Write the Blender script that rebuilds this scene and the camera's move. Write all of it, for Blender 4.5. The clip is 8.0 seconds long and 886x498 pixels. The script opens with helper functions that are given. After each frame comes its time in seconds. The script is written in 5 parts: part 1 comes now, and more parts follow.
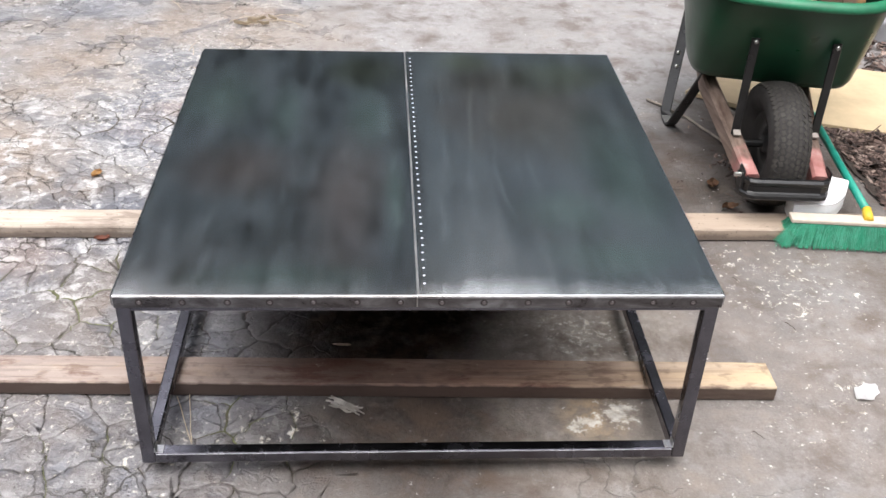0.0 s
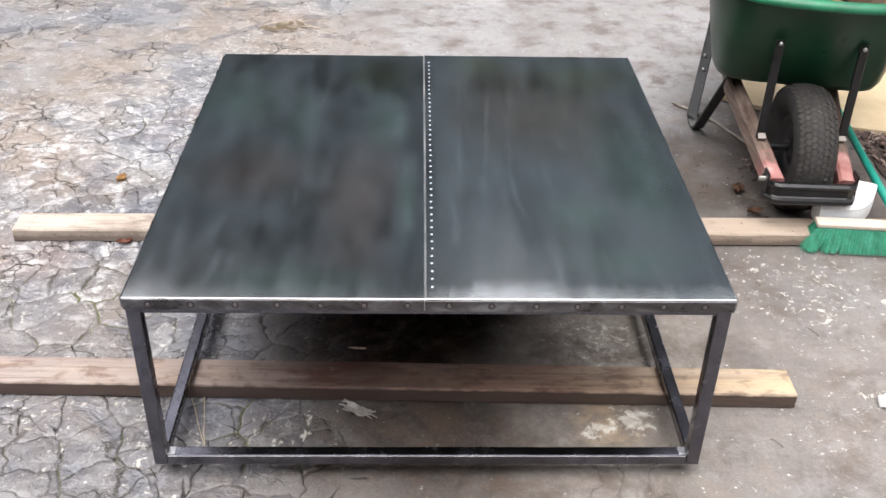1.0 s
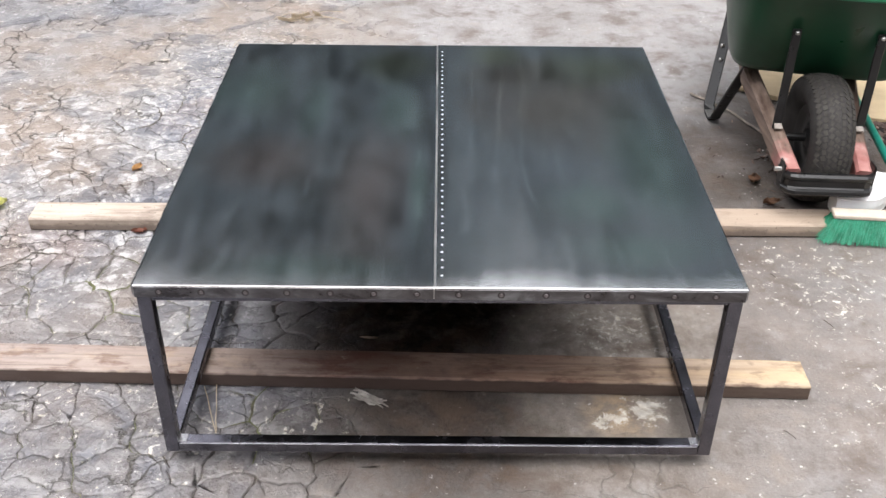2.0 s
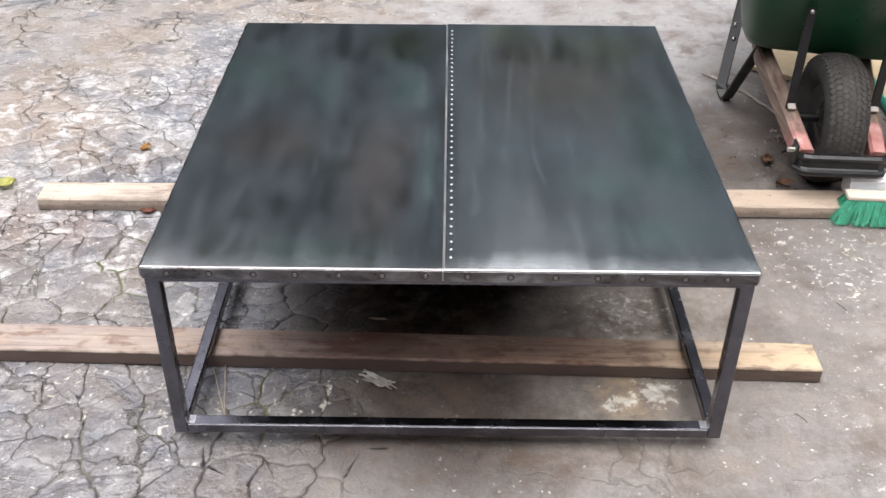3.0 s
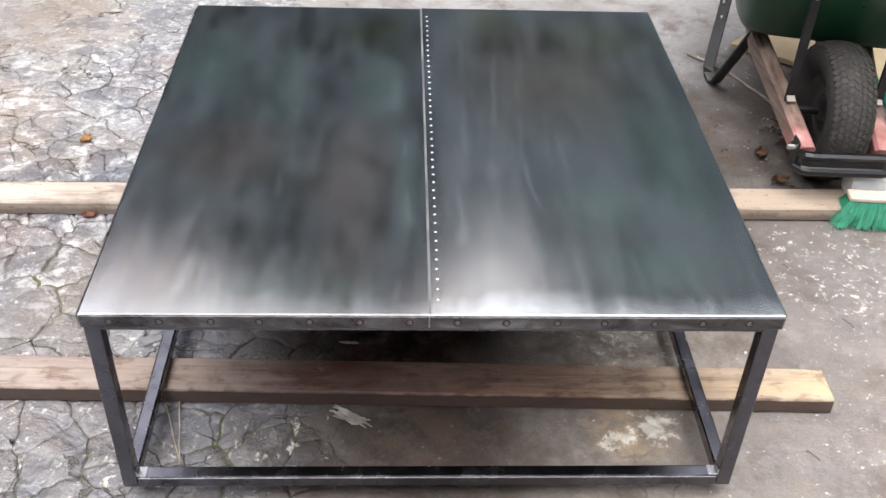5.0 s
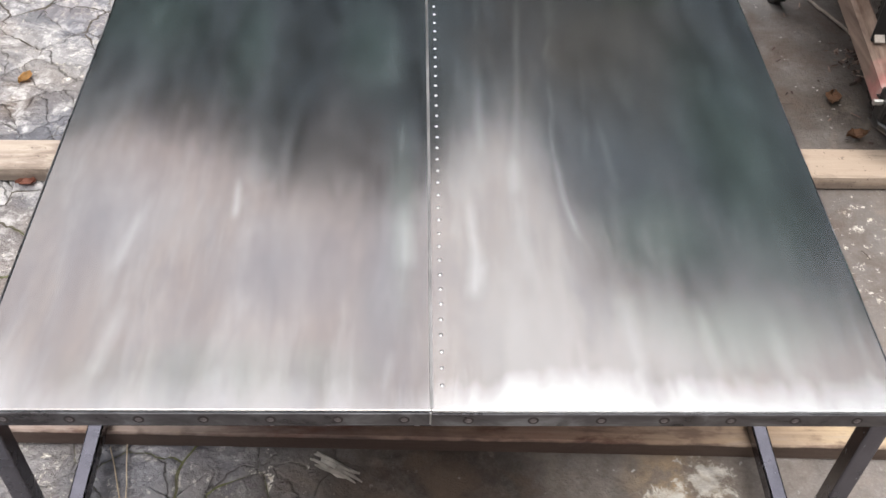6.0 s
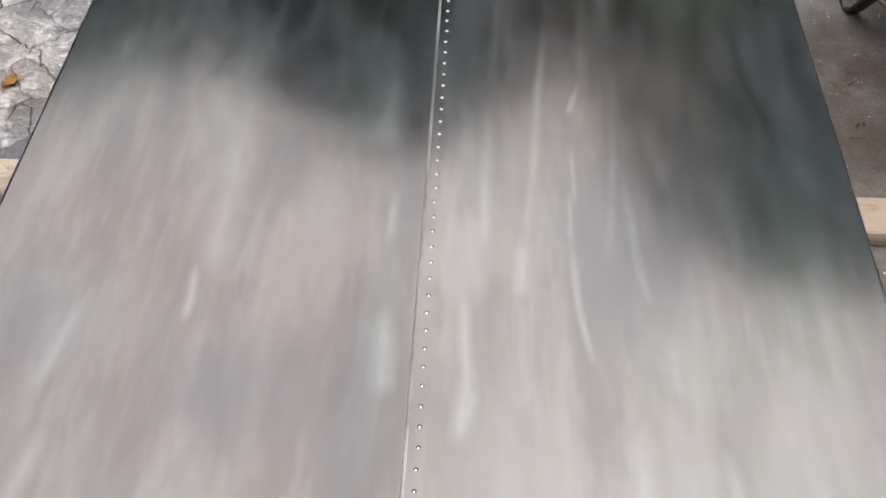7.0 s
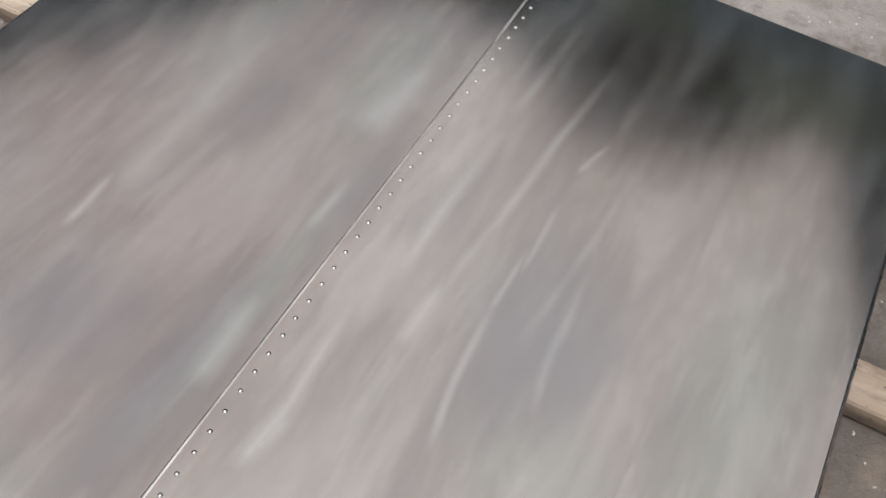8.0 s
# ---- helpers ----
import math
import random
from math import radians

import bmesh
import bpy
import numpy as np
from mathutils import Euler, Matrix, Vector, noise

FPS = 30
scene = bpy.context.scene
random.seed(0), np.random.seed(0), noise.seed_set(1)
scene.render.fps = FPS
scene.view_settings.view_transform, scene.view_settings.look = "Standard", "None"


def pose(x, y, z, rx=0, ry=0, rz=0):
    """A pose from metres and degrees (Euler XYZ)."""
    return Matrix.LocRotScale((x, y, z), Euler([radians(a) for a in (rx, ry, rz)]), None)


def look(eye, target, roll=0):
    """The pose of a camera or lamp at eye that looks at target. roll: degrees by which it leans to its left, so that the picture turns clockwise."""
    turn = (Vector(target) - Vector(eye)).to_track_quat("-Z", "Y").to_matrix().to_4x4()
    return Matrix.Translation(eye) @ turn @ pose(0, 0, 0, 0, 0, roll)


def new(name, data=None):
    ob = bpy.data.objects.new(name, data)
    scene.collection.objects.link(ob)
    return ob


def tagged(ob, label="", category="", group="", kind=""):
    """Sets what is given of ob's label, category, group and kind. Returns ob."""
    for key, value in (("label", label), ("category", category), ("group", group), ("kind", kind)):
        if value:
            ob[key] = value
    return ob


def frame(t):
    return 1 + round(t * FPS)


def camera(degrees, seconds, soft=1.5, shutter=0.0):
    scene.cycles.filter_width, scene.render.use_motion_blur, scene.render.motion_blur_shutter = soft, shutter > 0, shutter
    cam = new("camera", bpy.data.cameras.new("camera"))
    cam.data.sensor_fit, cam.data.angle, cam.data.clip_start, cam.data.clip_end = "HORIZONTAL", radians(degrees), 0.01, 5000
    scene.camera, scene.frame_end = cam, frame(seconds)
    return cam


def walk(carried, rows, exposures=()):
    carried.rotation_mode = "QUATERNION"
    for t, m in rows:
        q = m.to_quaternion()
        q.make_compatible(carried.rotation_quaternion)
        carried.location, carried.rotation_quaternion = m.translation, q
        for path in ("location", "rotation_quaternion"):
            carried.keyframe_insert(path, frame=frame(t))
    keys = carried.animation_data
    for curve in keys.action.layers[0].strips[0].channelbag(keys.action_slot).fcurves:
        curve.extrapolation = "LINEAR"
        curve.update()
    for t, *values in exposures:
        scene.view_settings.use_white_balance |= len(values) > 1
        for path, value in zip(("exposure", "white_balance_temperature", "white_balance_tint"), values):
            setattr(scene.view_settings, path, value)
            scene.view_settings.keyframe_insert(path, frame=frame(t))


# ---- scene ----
cam = camera(48.16, 8.0)
PATH = [
    (0, (-0.083, -1.385, 1.455), (0.0515, 0.2778, 0.3523), 2.73),
    (0.5, (-0.035, -1.383, 1.450), (0.0333, 0.2871, 0.3516), 1.44),
    (1, (-0.025, -1.383, 1.448), (0.0274, 0.2901, 0.3529), 1.33),
    (1.5, (-0.012, -1.387, 1.445), (0.0214, 0.2840, 0.3465), 1.07),
    (3, (-0.006, -1.372, 1.437), (-0.0127, 0.2698, 0.2948), 0.50),
    (3.5, (-0.023, -1.360, 1.444), (-0.0231, 0.2704, 0.2860), 0.68),
    (4, (-0.043, -1.347, 1.441), (-0.0435, 0.2848, 0.2844), 0.83),
    (4.5, (-0.037, -1.294, 1.440), (-0.0000, 0.3275, 0.2689), 1.93),
    (5, (-0.057, -1.113, 1.427), (0.0308, 0.4666, 0.2034), 2.32),
    (5.2, (-0.069, -1.004, 1.416), (0.0077, 0.5856, 0.2036), 1.23),
    (6.3, (-0.031, -0.521, 1.359), (0.0317, 0.7704, -0.1673), 3.27),
    (6.5, (-0.033, -0.447, 1.365), (0.0167, 0.8181, -0.1834), 3.31),
    (7, (0.035, -0.343, 1.343), (0.0034, 0.9537, -0.1797), 1.55),
    (7.5, (0.227, -0.259, 1.310), (-0.0348, 1.0289, -0.1978), 8.28),
    (8, (0.314, -0.140, 1.291), (-0.1001, 1.0222, -0.2830), 9.72),
]
walk(cam, [(t, look(eye, target, roll)) for t, eye, target, roll in PATH],
     exposures=[(0.0, 1.31, 6430, 10), (5.2, 1.31, 6430, 10), (6.5, 0.83, 6780, 10), (7.5, 0.55, 6820, 10), (8.0, 0.34, 6860, 10)])


# ---- light ----
world = bpy.data.worlds.new("overcast_sky")
scene.world = world
world.use_nodes = True
wn, wl = world.node_tree.nodes, world.node_tree.links
wn.clear()
sky = wn.new("ShaderNodeTexSky")
sky.sky_type = "NISHITA"
sky.sun_disc = False
sky.sun_elevation = radians(74)
sky.sun_rotation = radians(195)
sky.dust_density = 6.0
sky.air_density = 1.0
cloud = wn.new("ShaderNodeMix")
cloud.data_type = "RGBA"
cloud.inputs[0].default_value = 0.8
cloud.inputs[7].default_value = (10.1, 10.0, 10.4, 1)
wl.new(sky.outputs[0], cloud.inputs[6])
back = wn.new("ShaderNodeBackground")
back.inputs[1].default_value = 0.12
wl.new(cloud.outputs[2], back.inputs[0])
wout = wn.new("ShaderNodeOutputWorld")
wl.new(back.outputs[0], wout.inputs[0])

sun = new("sun", bpy.data.lights.new("sun", "SUN"))
sun.data.energy = 1.2
sun.data.angle = radians(45)
sun.data.color = (1.0, 0.98, 0.95)
sun.matrix_world = look((-0.6, -2.2, 8.0), (0, 0, 0))


# ---- materials ----
class Mat:
    """A small wrapper to write node materials in few lines."""

    def __init__(self, name, rough=0.5, metal=0.0, colour=(0.5, 0.5, 0.5), spec=0.5):
        self.m = bpy.data.materials.new(name)
        self.m.use_nodes = True
        self.n, self.l = self.m.node_tree.nodes, self.m.node_tree.links
        self.b = self.n["Principled BSDF"]
        self.b.inputs["Roughness"].default_value = rough
        self.b.inputs["Metallic"].default_value = metal
        self.b.inputs["Base Color"].default_value = (*colour, 1)
        self.b.inputs["Specular IOR Level"].default_value = spec
        self.co = self.n.new("ShaderNodeTexCoord").outputs["Object"]

    def world(self):
        self.co = self.n.new("ShaderNodeNewGeometry").outputs["Position"]
        return self

    def put(self, value, socket):
        if isinstance(value, (int, float)):
            socket.default_value = value
        elif isinstance(value, tuple):
            socket.default_value = (*value, 1) if len(value) == 3 and len(socket.default_value) == 4 else value
        else:
            self.l.new(value, socket)

    def scaled(self, scale, turn=(0, 0, 0), shift=(0, 0, 0)):
        n = self.n.new("ShaderNodeMapping")
        self.l.new(self.co, n.inputs[0])
        n.inputs["Scale"].default_value = scale
        n.inputs["Rotation"].default_value = turn
        n.inputs["Location"].default_value = shift
        return n.outputs[0]

    def noise(self, scale, detail=4.0, rough=0.55, co=None, warp=0.0):
        n = self.n.new("ShaderNodeTexNoise")
        self.l.new(co or self.co, n.inputs["Vector"])
        n.inputs["Scale"].default_value = scale
        n.inputs["Detail"].default_value = detail
        n.inputs["Roughness"].default_value = rough
        n.inputs["Distortion"].default_value = warp
        return n.outputs["Fac"]

    def cells(self, scale, co=None, out="Distance", feature="F1"):
        n = self.n.new("ShaderNodeTexVoronoi")
        n.feature = feature
        self.l.new(co or self.co, n.inputs["Vector"])
        n.inputs["Scale"].default_value = scale
        return n.outputs[out]

    def ramp(self, value, *stops):
        n = self.n.new("ShaderNodeValToRGB")
        self.l.new(value, n.inputs[0])
        e = n.color_ramp.elements
        while len(e) < len(stops):
            e.new(0.5)
        for el, (p, c) in zip(e, stops):
            el.position = p
            el.color = (c, c, c, 1) if isinstance(c, (int, float)) else (*c, 1)
        return n.outputs[0]

    def mix(self, fac, a, b, mode="MIX"):
        n = self.n.new("ShaderNodeMix")
        n.data_type, n.blend_type = "RGBA", mode
        self.put(fac, n.inputs[0])
        self.put(a, n.inputs[6])
        self.put(b, n.inputs[7])
        return n.outputs[2]

    def math(self, op, a, b=0.0, clamp=False):
        n = self.n.new("ShaderNodeMath")
        n.operation, n.use_clamp = op, clamp
        self.put(a, n.inputs[0])
        self.put(b, n.inputs[1])
        return n.outputs[0]

    def axis(self, i):
        n = self.n.new("ShaderNodeSeparateXYZ")
        self.l.new(self.co, n.inputs[0])
        return n.outputs[i]

    def spot(self, x, y, radius, soft):
        """1 within radius of a place on the plan, 0 beyond radius + soft."""
        n = self.n.new("ShaderNodeVectorMath")
        n.operation = "DISTANCE"
        flat = self.scaled((1, 1, 0))
        self.l.new(flat, n.inputs[0])
        n.inputs[1].default_value = (x, y, 0)
        r = self.n.new("ShaderNodeMapRange")
        self.l.new(n.outputs["Value"], r.inputs[0])
        for k, v in zip((1, 2, 3, 4), (radius, radius + soft, 1.0, 0.0)):
            r.inputs[k].default_value = v
        return r.outputs[0]

    def random(self):
        return self.n.new("ShaderNodeObjectInfo").outputs["Random"]

    def island(self):
        return self.n.new("ShaderNodeNewGeometry").outputs["Random Per Island"]

    def colour(self, v):
        self.put(v, self.b.inputs["Base Color"])
        return self

    def rough(self, v):
        self.put(v, self.b.inputs["Roughness"])
        return self

    def bump(self, height, strength=0.3, distance=0.002):
        n = self.n.new("ShaderNodeBump")
        n.inputs["Strength"].default_value = strength
        n.inputs["Distance"].default_value = distance
        self.l.new(height, n.inputs["Height"])
        self.l.new(n.outputs[0], self.b.inputs["Normal"])
        return self


def asphalt():
    """Old asphalt: grey with brown stains, pale specks of stone and paint, wet and shiny where it is broken; shade and
    glare painted in.
    """
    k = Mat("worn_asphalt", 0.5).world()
    big = k.noise(1.1, 4, 0.6)
    mid = k.noise(6.0, 6, 0.65)
    grit = k.noise(190.0, 3, 0.7)
    lump = k.noise(46.0, 5, 0.6)
    x, y = k.axis(0), k.axis(1)
    left = k.ramp(k.math("ADD", k.math("MULTIPLY", x, -1.0), k.math("MULTIPLY", k.noise(3.0, 3), 0.5)), (0.35, 0.0), (0.75, 1.0))
    base = k.ramp(big, (0.3, (0.14, 0.118, 0.104)), (0.5, (0.212, 0.193, 0.181)), (0.7, (0.265, 0.258, 0.254)))
    base = k.mix(k.math("MULTIPLY", left, 0.7), base, k.ramp(k.noise(4.5, 5, 0.6), (0.35, (0.082, 0.083, 0.096)), (0.65, (0.150, 0.151, 0.170))))
    # paler towards the back and the left
    far = k.math("ADD", k.math("MULTIPLY", y, 0.5), k.math("ADD", k.math("MULTIPLY", k.noise(2.0, 4), 0.5), k.math("MULTIPLY", x, -0.12)))
    base = k.mix(k.ramp(far, (0.85, 0.0), (1.3, 0.8)), base, k.ramp(k.noise(3.0, 5, 0.6), (0.35, (0.29, 0.28, 0.275)), (0.65, (0.40, 0.395, 0.40))))
    base = k.mix(k.ramp(mid, (0.46, 0.0), (0.74, 0.75)), base, (0.115, 0.086, 0.068))
    base = k.mix(k.ramp(k.noise(15.0, 6, 0.65), (0.52, 0.0), (0.74, 0.55)), base, (0.36, 0.345, 0.335))
    base = k.mix(k.ramp(k.noise(23.0, 6, 0.7), (0.56, 0.0), (0.72, 0.6)), base, (0.085, 0.07, 0.06))
    base = k.mix(k.ramp(grit, (0.5, 0.0), (0.8, 0.35)), base, (0.42, 0.41, 0.40))
    base = k.mix(k.ramp(grit, (0.24, 0.45), (0.42, 0.0)), base, (0.06, 0.055, 0.05))
    # browner round patch to the right of the table
    base = k.mix(k.math("MULTIPLY", k.spot(0.72, 0.72, 0.12, 0.32), 0.5), base, (0.115, 0.100, 0.090))
    # darker brown patch around and under the wheelbarrow
    barrow_patch = k.math("MULTIPLY", k.spot(1.0, 1.22, 0.28, 0.42), k.ramp(k.noise(5.0, 4), (0.35, 0.2), (0.6, 1.0)))
    base = k.mix(k.math("MULTIPLY", barrow_patch, 0.68), base, (0.05, 0.042, 0.036))
    # brown damp stain at the front; shade under the table painted near black
    stain_shade = k.math("MAXIMUM", k.math("MAXIMUM", k.math("MULTIPLY", k.spot(0.02, 0.12, 0.12, 0.20), 0.8), k.math("MULTIPLY", k.spot(-0.16, 0.10, 0.07, 0.16), 0.75)), k.math("MAXIMUM", k.spot(-0.08, 0.54, 0.20, 0.20), k.spot(0.10, 0.66, 0.14, 0.20)))
    damp_shade = k.math("MULTIPLY", stain_shade, k.ramp(k.noise(5.0, 6, 0.7), (0.30, 0.55), (0.48, 1.0)))
    base = k.mix(k.math("MULTIPLY", damp_shade, 0.96), base, k.ramp(k.noise(19.0, 5, 0.65), (0.35, (0.007, 0.005, 0.004)), (0.68, (0.042, 0.026, 0.019))))
    # side light reaching under the table's right edge, painted as paler dusty ground
    dry = k.math("MULTIPLY", k.math("MAXIMUM", k.math("MULTIPLY", k.spot(0.38, 0.14, 0.10, 0.18), 0.4), k.math("MAXIMUM", k.spot(0.43, 0.42, 0.12, 0.18), k.spot(0.42, 0.66, 0.10, 0.16))), k.ramp(k.noise(9.0, 5, 0.65), (0.35, 0.4), (0.6, 1.0)))
    base = k.mix(k.math("MULTIPLY", dry, 0.85), base, k.ramp(k.noise(30.0, 5, 0.65), (0.35, (0.30, 0.25, 0.205)), (0.68, (0.56, 0.50, 0.43))))
    # paler, warmer patch to the right of the table
    pale_right = k.math("MULTIPLY", k.spot(0.85, 0.30, 0.25, 0.55), k.ramp(k.noise(6.0, 5, 0.65), (0.38, 0.0), (0.62, 0.34)))
    base = k.mix(pale_right, base, k.ramp(k.noise(26.0, 5, 0.65), (0.35, (0.30, 0.26, 0.23)), (0.68, (0.44, 0.40, 0.365))))
    # yellowed patch with the white residue
    base = k.mix(k.math("MULTIPLY", k.spot(0.385, 0.165, 0.01, 0.09), k.ramp(k.noise(30.0, 4), (0.4, 0.2), (0.6, 0.9))), base, (0.52, 0.36, 0.20))
    # pale paint flecks, thick in a few patches; on the left also painted glints
    patch = k.math("ADD", k.ramp(k.noise(2.1, 3), (0.45, 0.0), (0.72, 0.5)), k.math("MULTIPLY", k.spot(0.93, 0.6, 0.1, 0.45), 0.45))
    patch = k.math("ADD", patch, k.math("MULTIPLY", k.spot(-0.85, 1.9, 0.15, 0.5), 0.3))
    patch = k.math("ADD", patch, k.math("MULTIPLY", k.spot(-0.45, 2.3, 0.1, 0.5), 0.35))
    patch = k.math("ADD", patch, k.math("MULTIPLY", k.spot(0.40, 0.44, 0.03, 0.14), 0.8))
    patch = k.math("ADD", patch, k.math("MULTIPLY", k.spot(-0.62, 1.45, 0.1, 0.35), 0.35))
    patch = k.math("ADD", patch, k.math("MULTIPLY", k.spot(0.95, 0.1, 0.05, 0.3), 0.4))
    # white specks over the broken plates paint their wet glints
    patch = k.math("ADD", patch, k.math("MULTIPLY", left, 0.5))
    fleck = k.math("ADD", k.noise(44.0, 8, 0.78, warp=0.25), k.math("MULTIPLY", patch, 0.15))
    flecks = k.ramp(fleck, (0.675, 0.0), (0.735, 1.0))
    chunk = k.math("MAXIMUM", k.math("MAXIMUM", k.spot(0.93, 0.58, 0.02, 0.28), k.spot(0.97, 0.22, 0.0, 0.22)), k.math("MAXIMUM", k.spot(0.41, 0.46, 0.05, 0.15), k.math("MAXIMUM", k.math("MULTIPLY", k.spot(-0.28, 0.14, 0.03, 0.16), 0.8), k.math("MULTIPLY", k.spot(0.52, -0.06, 0.08, 0.2), 0.45))))
    chunk = k.ramp(k.math("ADD", k.math("MULTIPLY", chunk, 0.135), k.noise(34.0, 7, 0.74, warp=0.3)), (0.685, 0.0), (0.735, 1.0))
    flecks = k.math("MAXIMUM", flecks, chunk)
    blot = k.math("ADD", k.spot(0.435, 0.175, 0.0, 0.085), k.math("MULTIPLY", k.spot(0.345, 0.14, 0.0, 0.06), 0.85))
    blot = k.ramp(k.math("ADD", k.math("MULTIPLY", blot, 0.55), k.noise(30.0, 7, 0.8, warp=0.3)), (0.80, 0.0), (0.88, 1.0))
    flecks = k.math("MAXIMUM", flecks, blot)
    base = k.mix(k.math("MULTIPLY", flecks, 0.92), base, k.ramp(k.noise(60.0, 3), (0.35, (0.62, 0.56, 0.46)), (0.6, (0.84, 0.81, 0.74))))
    # brown blotches of damp and rust where the sheet is sound
    sound = k.math("SUBTRACT", 1.0, left, True)
    blotch = k.noise(7.5, 6, 0.68, k.scaled((1.0, 1.0, 1.0), shift=(5.1, 2.2, 0)), 0.3)
    base = k.mix(k.math("MULTIPLY", sound, k.ramp(blotch, (0.50, 0.0), (0.65, 0.6))), base, (0.105, 0.075, 0.056))
    base = k.mix(k.math("MULTIPLY", sound, k.ramp(blotch, (0.30, 0.45), (0.44, 0.0))), base, (0.30, 0.25, 0.205))
    # single pale stones and small bright glints painted into the surface
    warped = k.n.new("ShaderNodeVectorMath")
    warped.operation = "ADD"
    k.l.new(k.co, warped.inputs[0])
    jitter = k.n.new("ShaderNodeTexNoise")
    jitter.inputs["Scale"].default_value = 140.0
    k.l.new(k.co, jitter.inputs["Vector"])
    small = k.n.new("ShaderNodeVectorMath")
    small.operation = "SCALE"
    small.inputs["Scale"].default_value = 0.012
    k.l.new(jitter.outputs["Color"], small.inputs[0])
    k.l.new(small.outputs[0], warped.inputs[1])
    near, pick = k.cells(75.0, warped.outputs[0]), k.cells(75.0, warped.outputs[0], out="Color")
    stone_glints = k.math("MULTIPLY", k.ramp(near, (0.16, 1.0), (0.26, 0.0)), k.ramp(pick, (0.76, 0.0), (0.78, 1.0)))
    stone_glints = k.math("MULTIPLY", stone_glints, k.math("SUBTRACT", 1.0, damp_shade, True))
    stone_glints = k.math("MULTIPLY", stone_glints, k.ramp(k.noise(7.0, 4), (0.44, 0.0), (0.58, 1.0)))
    base = k.mix(k.math("MULTIPLY", stone_glints, 0.8), base, (0.72, 0.70, 0.67))
    # tan clay and blue-grey bitumen show in broad patches
    broad = k.noise(1.5, 3, 0.5, k.scaled((1.0, 1.0, 1.0), shift=(2.3, 0.7, 0)))
    base = k.mix(k.math("MULTIPLY", k.math("MULTIPLY", left, k.ramp(y, (0.3, 0.15), (0.8, 1.0))), k.ramp(broad, (0.46, 0.0), (0.60, 0.65))), base, (0.30, 0.235, 0.185))
    base = k.mix(k.math("MULTIPLY", left, k.ramp(broad, (0.36, 0.55), (0.48, 0.0))), base, (0.175, 0.185, 0.225))
    # sky glare on the wet broken plates, painted as uneven white patches
    band = k.math("MULTIPLY", left, k.ramp(k.math("ADD", k.math("MULTIPLY", y, 0.4), k.math("MULTIPLY", k.noise(2.6, 3), 0.5)), (0.38, 0.2), (0.62, 0.85), (0.86, 0.85), (1.0, 0.25)))
    glare = k.math("ADD", k.math("MULTIPLY", k.noise(14.0, 3, 0.5, warp=0.5), 0.6), k.math("MULTIPLY", k.noise(48.0, 6, 0.75, warp=0.4), 0.4))
    glare = k.math("MULTIPLY", band, k.ramp(glare, (0.510, 0.0), (0.60, 0.85)))
    base = k.mix(glare, base, (0.60, 0.59, 0.58))
    # shallow wet hollows on the broken part
    pool = k.math("MULTIPLY", left, k.ramp(k.noise(6.5, 4, 0.6, warp=0.4), (0.53, 0.0), (0.62, 1.0)))
    base = k.mix(k.math("MULTIPLY", pool, 0.5), base, (0.115, 0.12, 0.14))
    base = k.mix(k.math("MULTIPLY", k.math("MULTIPLY", left, k.ramp(y, (0.3, 0.3), (0.8, 1.0))), k.ramp(k.noise(2.2, 3), (0.55, 0.0), (0.68, 0.4))), base, (0.26, 0.18, 0.145))
    # hair cracks that divide the plates further
    bent = k.n.new("ShaderNodeVectorMath")
    bent.operation = "ADD"
    wave = k.n.new("ShaderNodeTexNoise")
    wave.inputs["Scale"].default_value = 9.0
    wave.inputs["Detail"].default_value = 5.0
    k.l.new(k.co, wave.inputs["Vector"])
    gain = k.n.new("ShaderNodeVectorMath")
    gain.operation = "SCALE"
    gain.inputs["Scale"].default_value = 0.16
    k.l.new(wave.outputs["Color"], gain.inputs[0])
    k.l.new(k.co, bent.inputs[0])
    k.l.new(gain.outputs[0], bent.inputs[1])
    edge = k.cells(6.5, bent.outputs[0], feature="DISTANCE_TO_EDGE")
    front = k.math("MULTIPLY", k.spot(0.45, -0.15, 0.18, 0.3), 0.4)
    shows = k.math("MULTIPLY", k.math("MAXIMUM", left, front), k.ramp(k.noise(4.0, 3), (0.45, 0.0), (0.56, 1.0)))
    hair = k.math("MULTIPLY", shows, k.ramp(edge, (0.006, 1.0), (0.022, 0.0)))
    base = k.mix(k.math("MULTIPLY", hair, 0.8), base, (0.055, 0.050, 0.040))
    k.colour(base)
    wet = k.ramp(k.noise(10.0, 5, 0.7), (0.36, 0.0), (0.62, 1.0))
    rough = k.mix(left, k.ramp(wet, (0.0, 0.62), (1.0, 0.42)), k.ramp(wet, (0.0, 0.36), (1.0, 0.10)))
    rough = k.mix(pool, rough, (0.09, 0.09, 0.09))
    k.rough(rough)
    k.put(k.math("SUBTRACT", k.ramp(left, (0.0, 0.3), (1.0, 0.95)), k.math("MULTIPLY", damp_shade, 0.32), True), k.b.inputs["Specular IOR Level"])
    height = k.math("ADD", k.math("MULTIPLY", grit, 0.5), k.math("MULTIPLY", lump, k.ramp(left, (0.0, 0.9), (1.0, 1.2))))
    height = k.math("ADD", height, k.math("MULTIPLY", k.noise(16.0, 3), k.ramp(left, (0.0, 0.8), (1.0, 1.3))))
    height = k.math("SUBTRACT", height, k.math("MULTIPLY", hair, 0.8))
    height = k.math("MULTIPLY", height, k.ramp(pool, (0.0, 1.0), (1.0, 0.45)))
    return k.bump(height, 0.8, 0.006).m


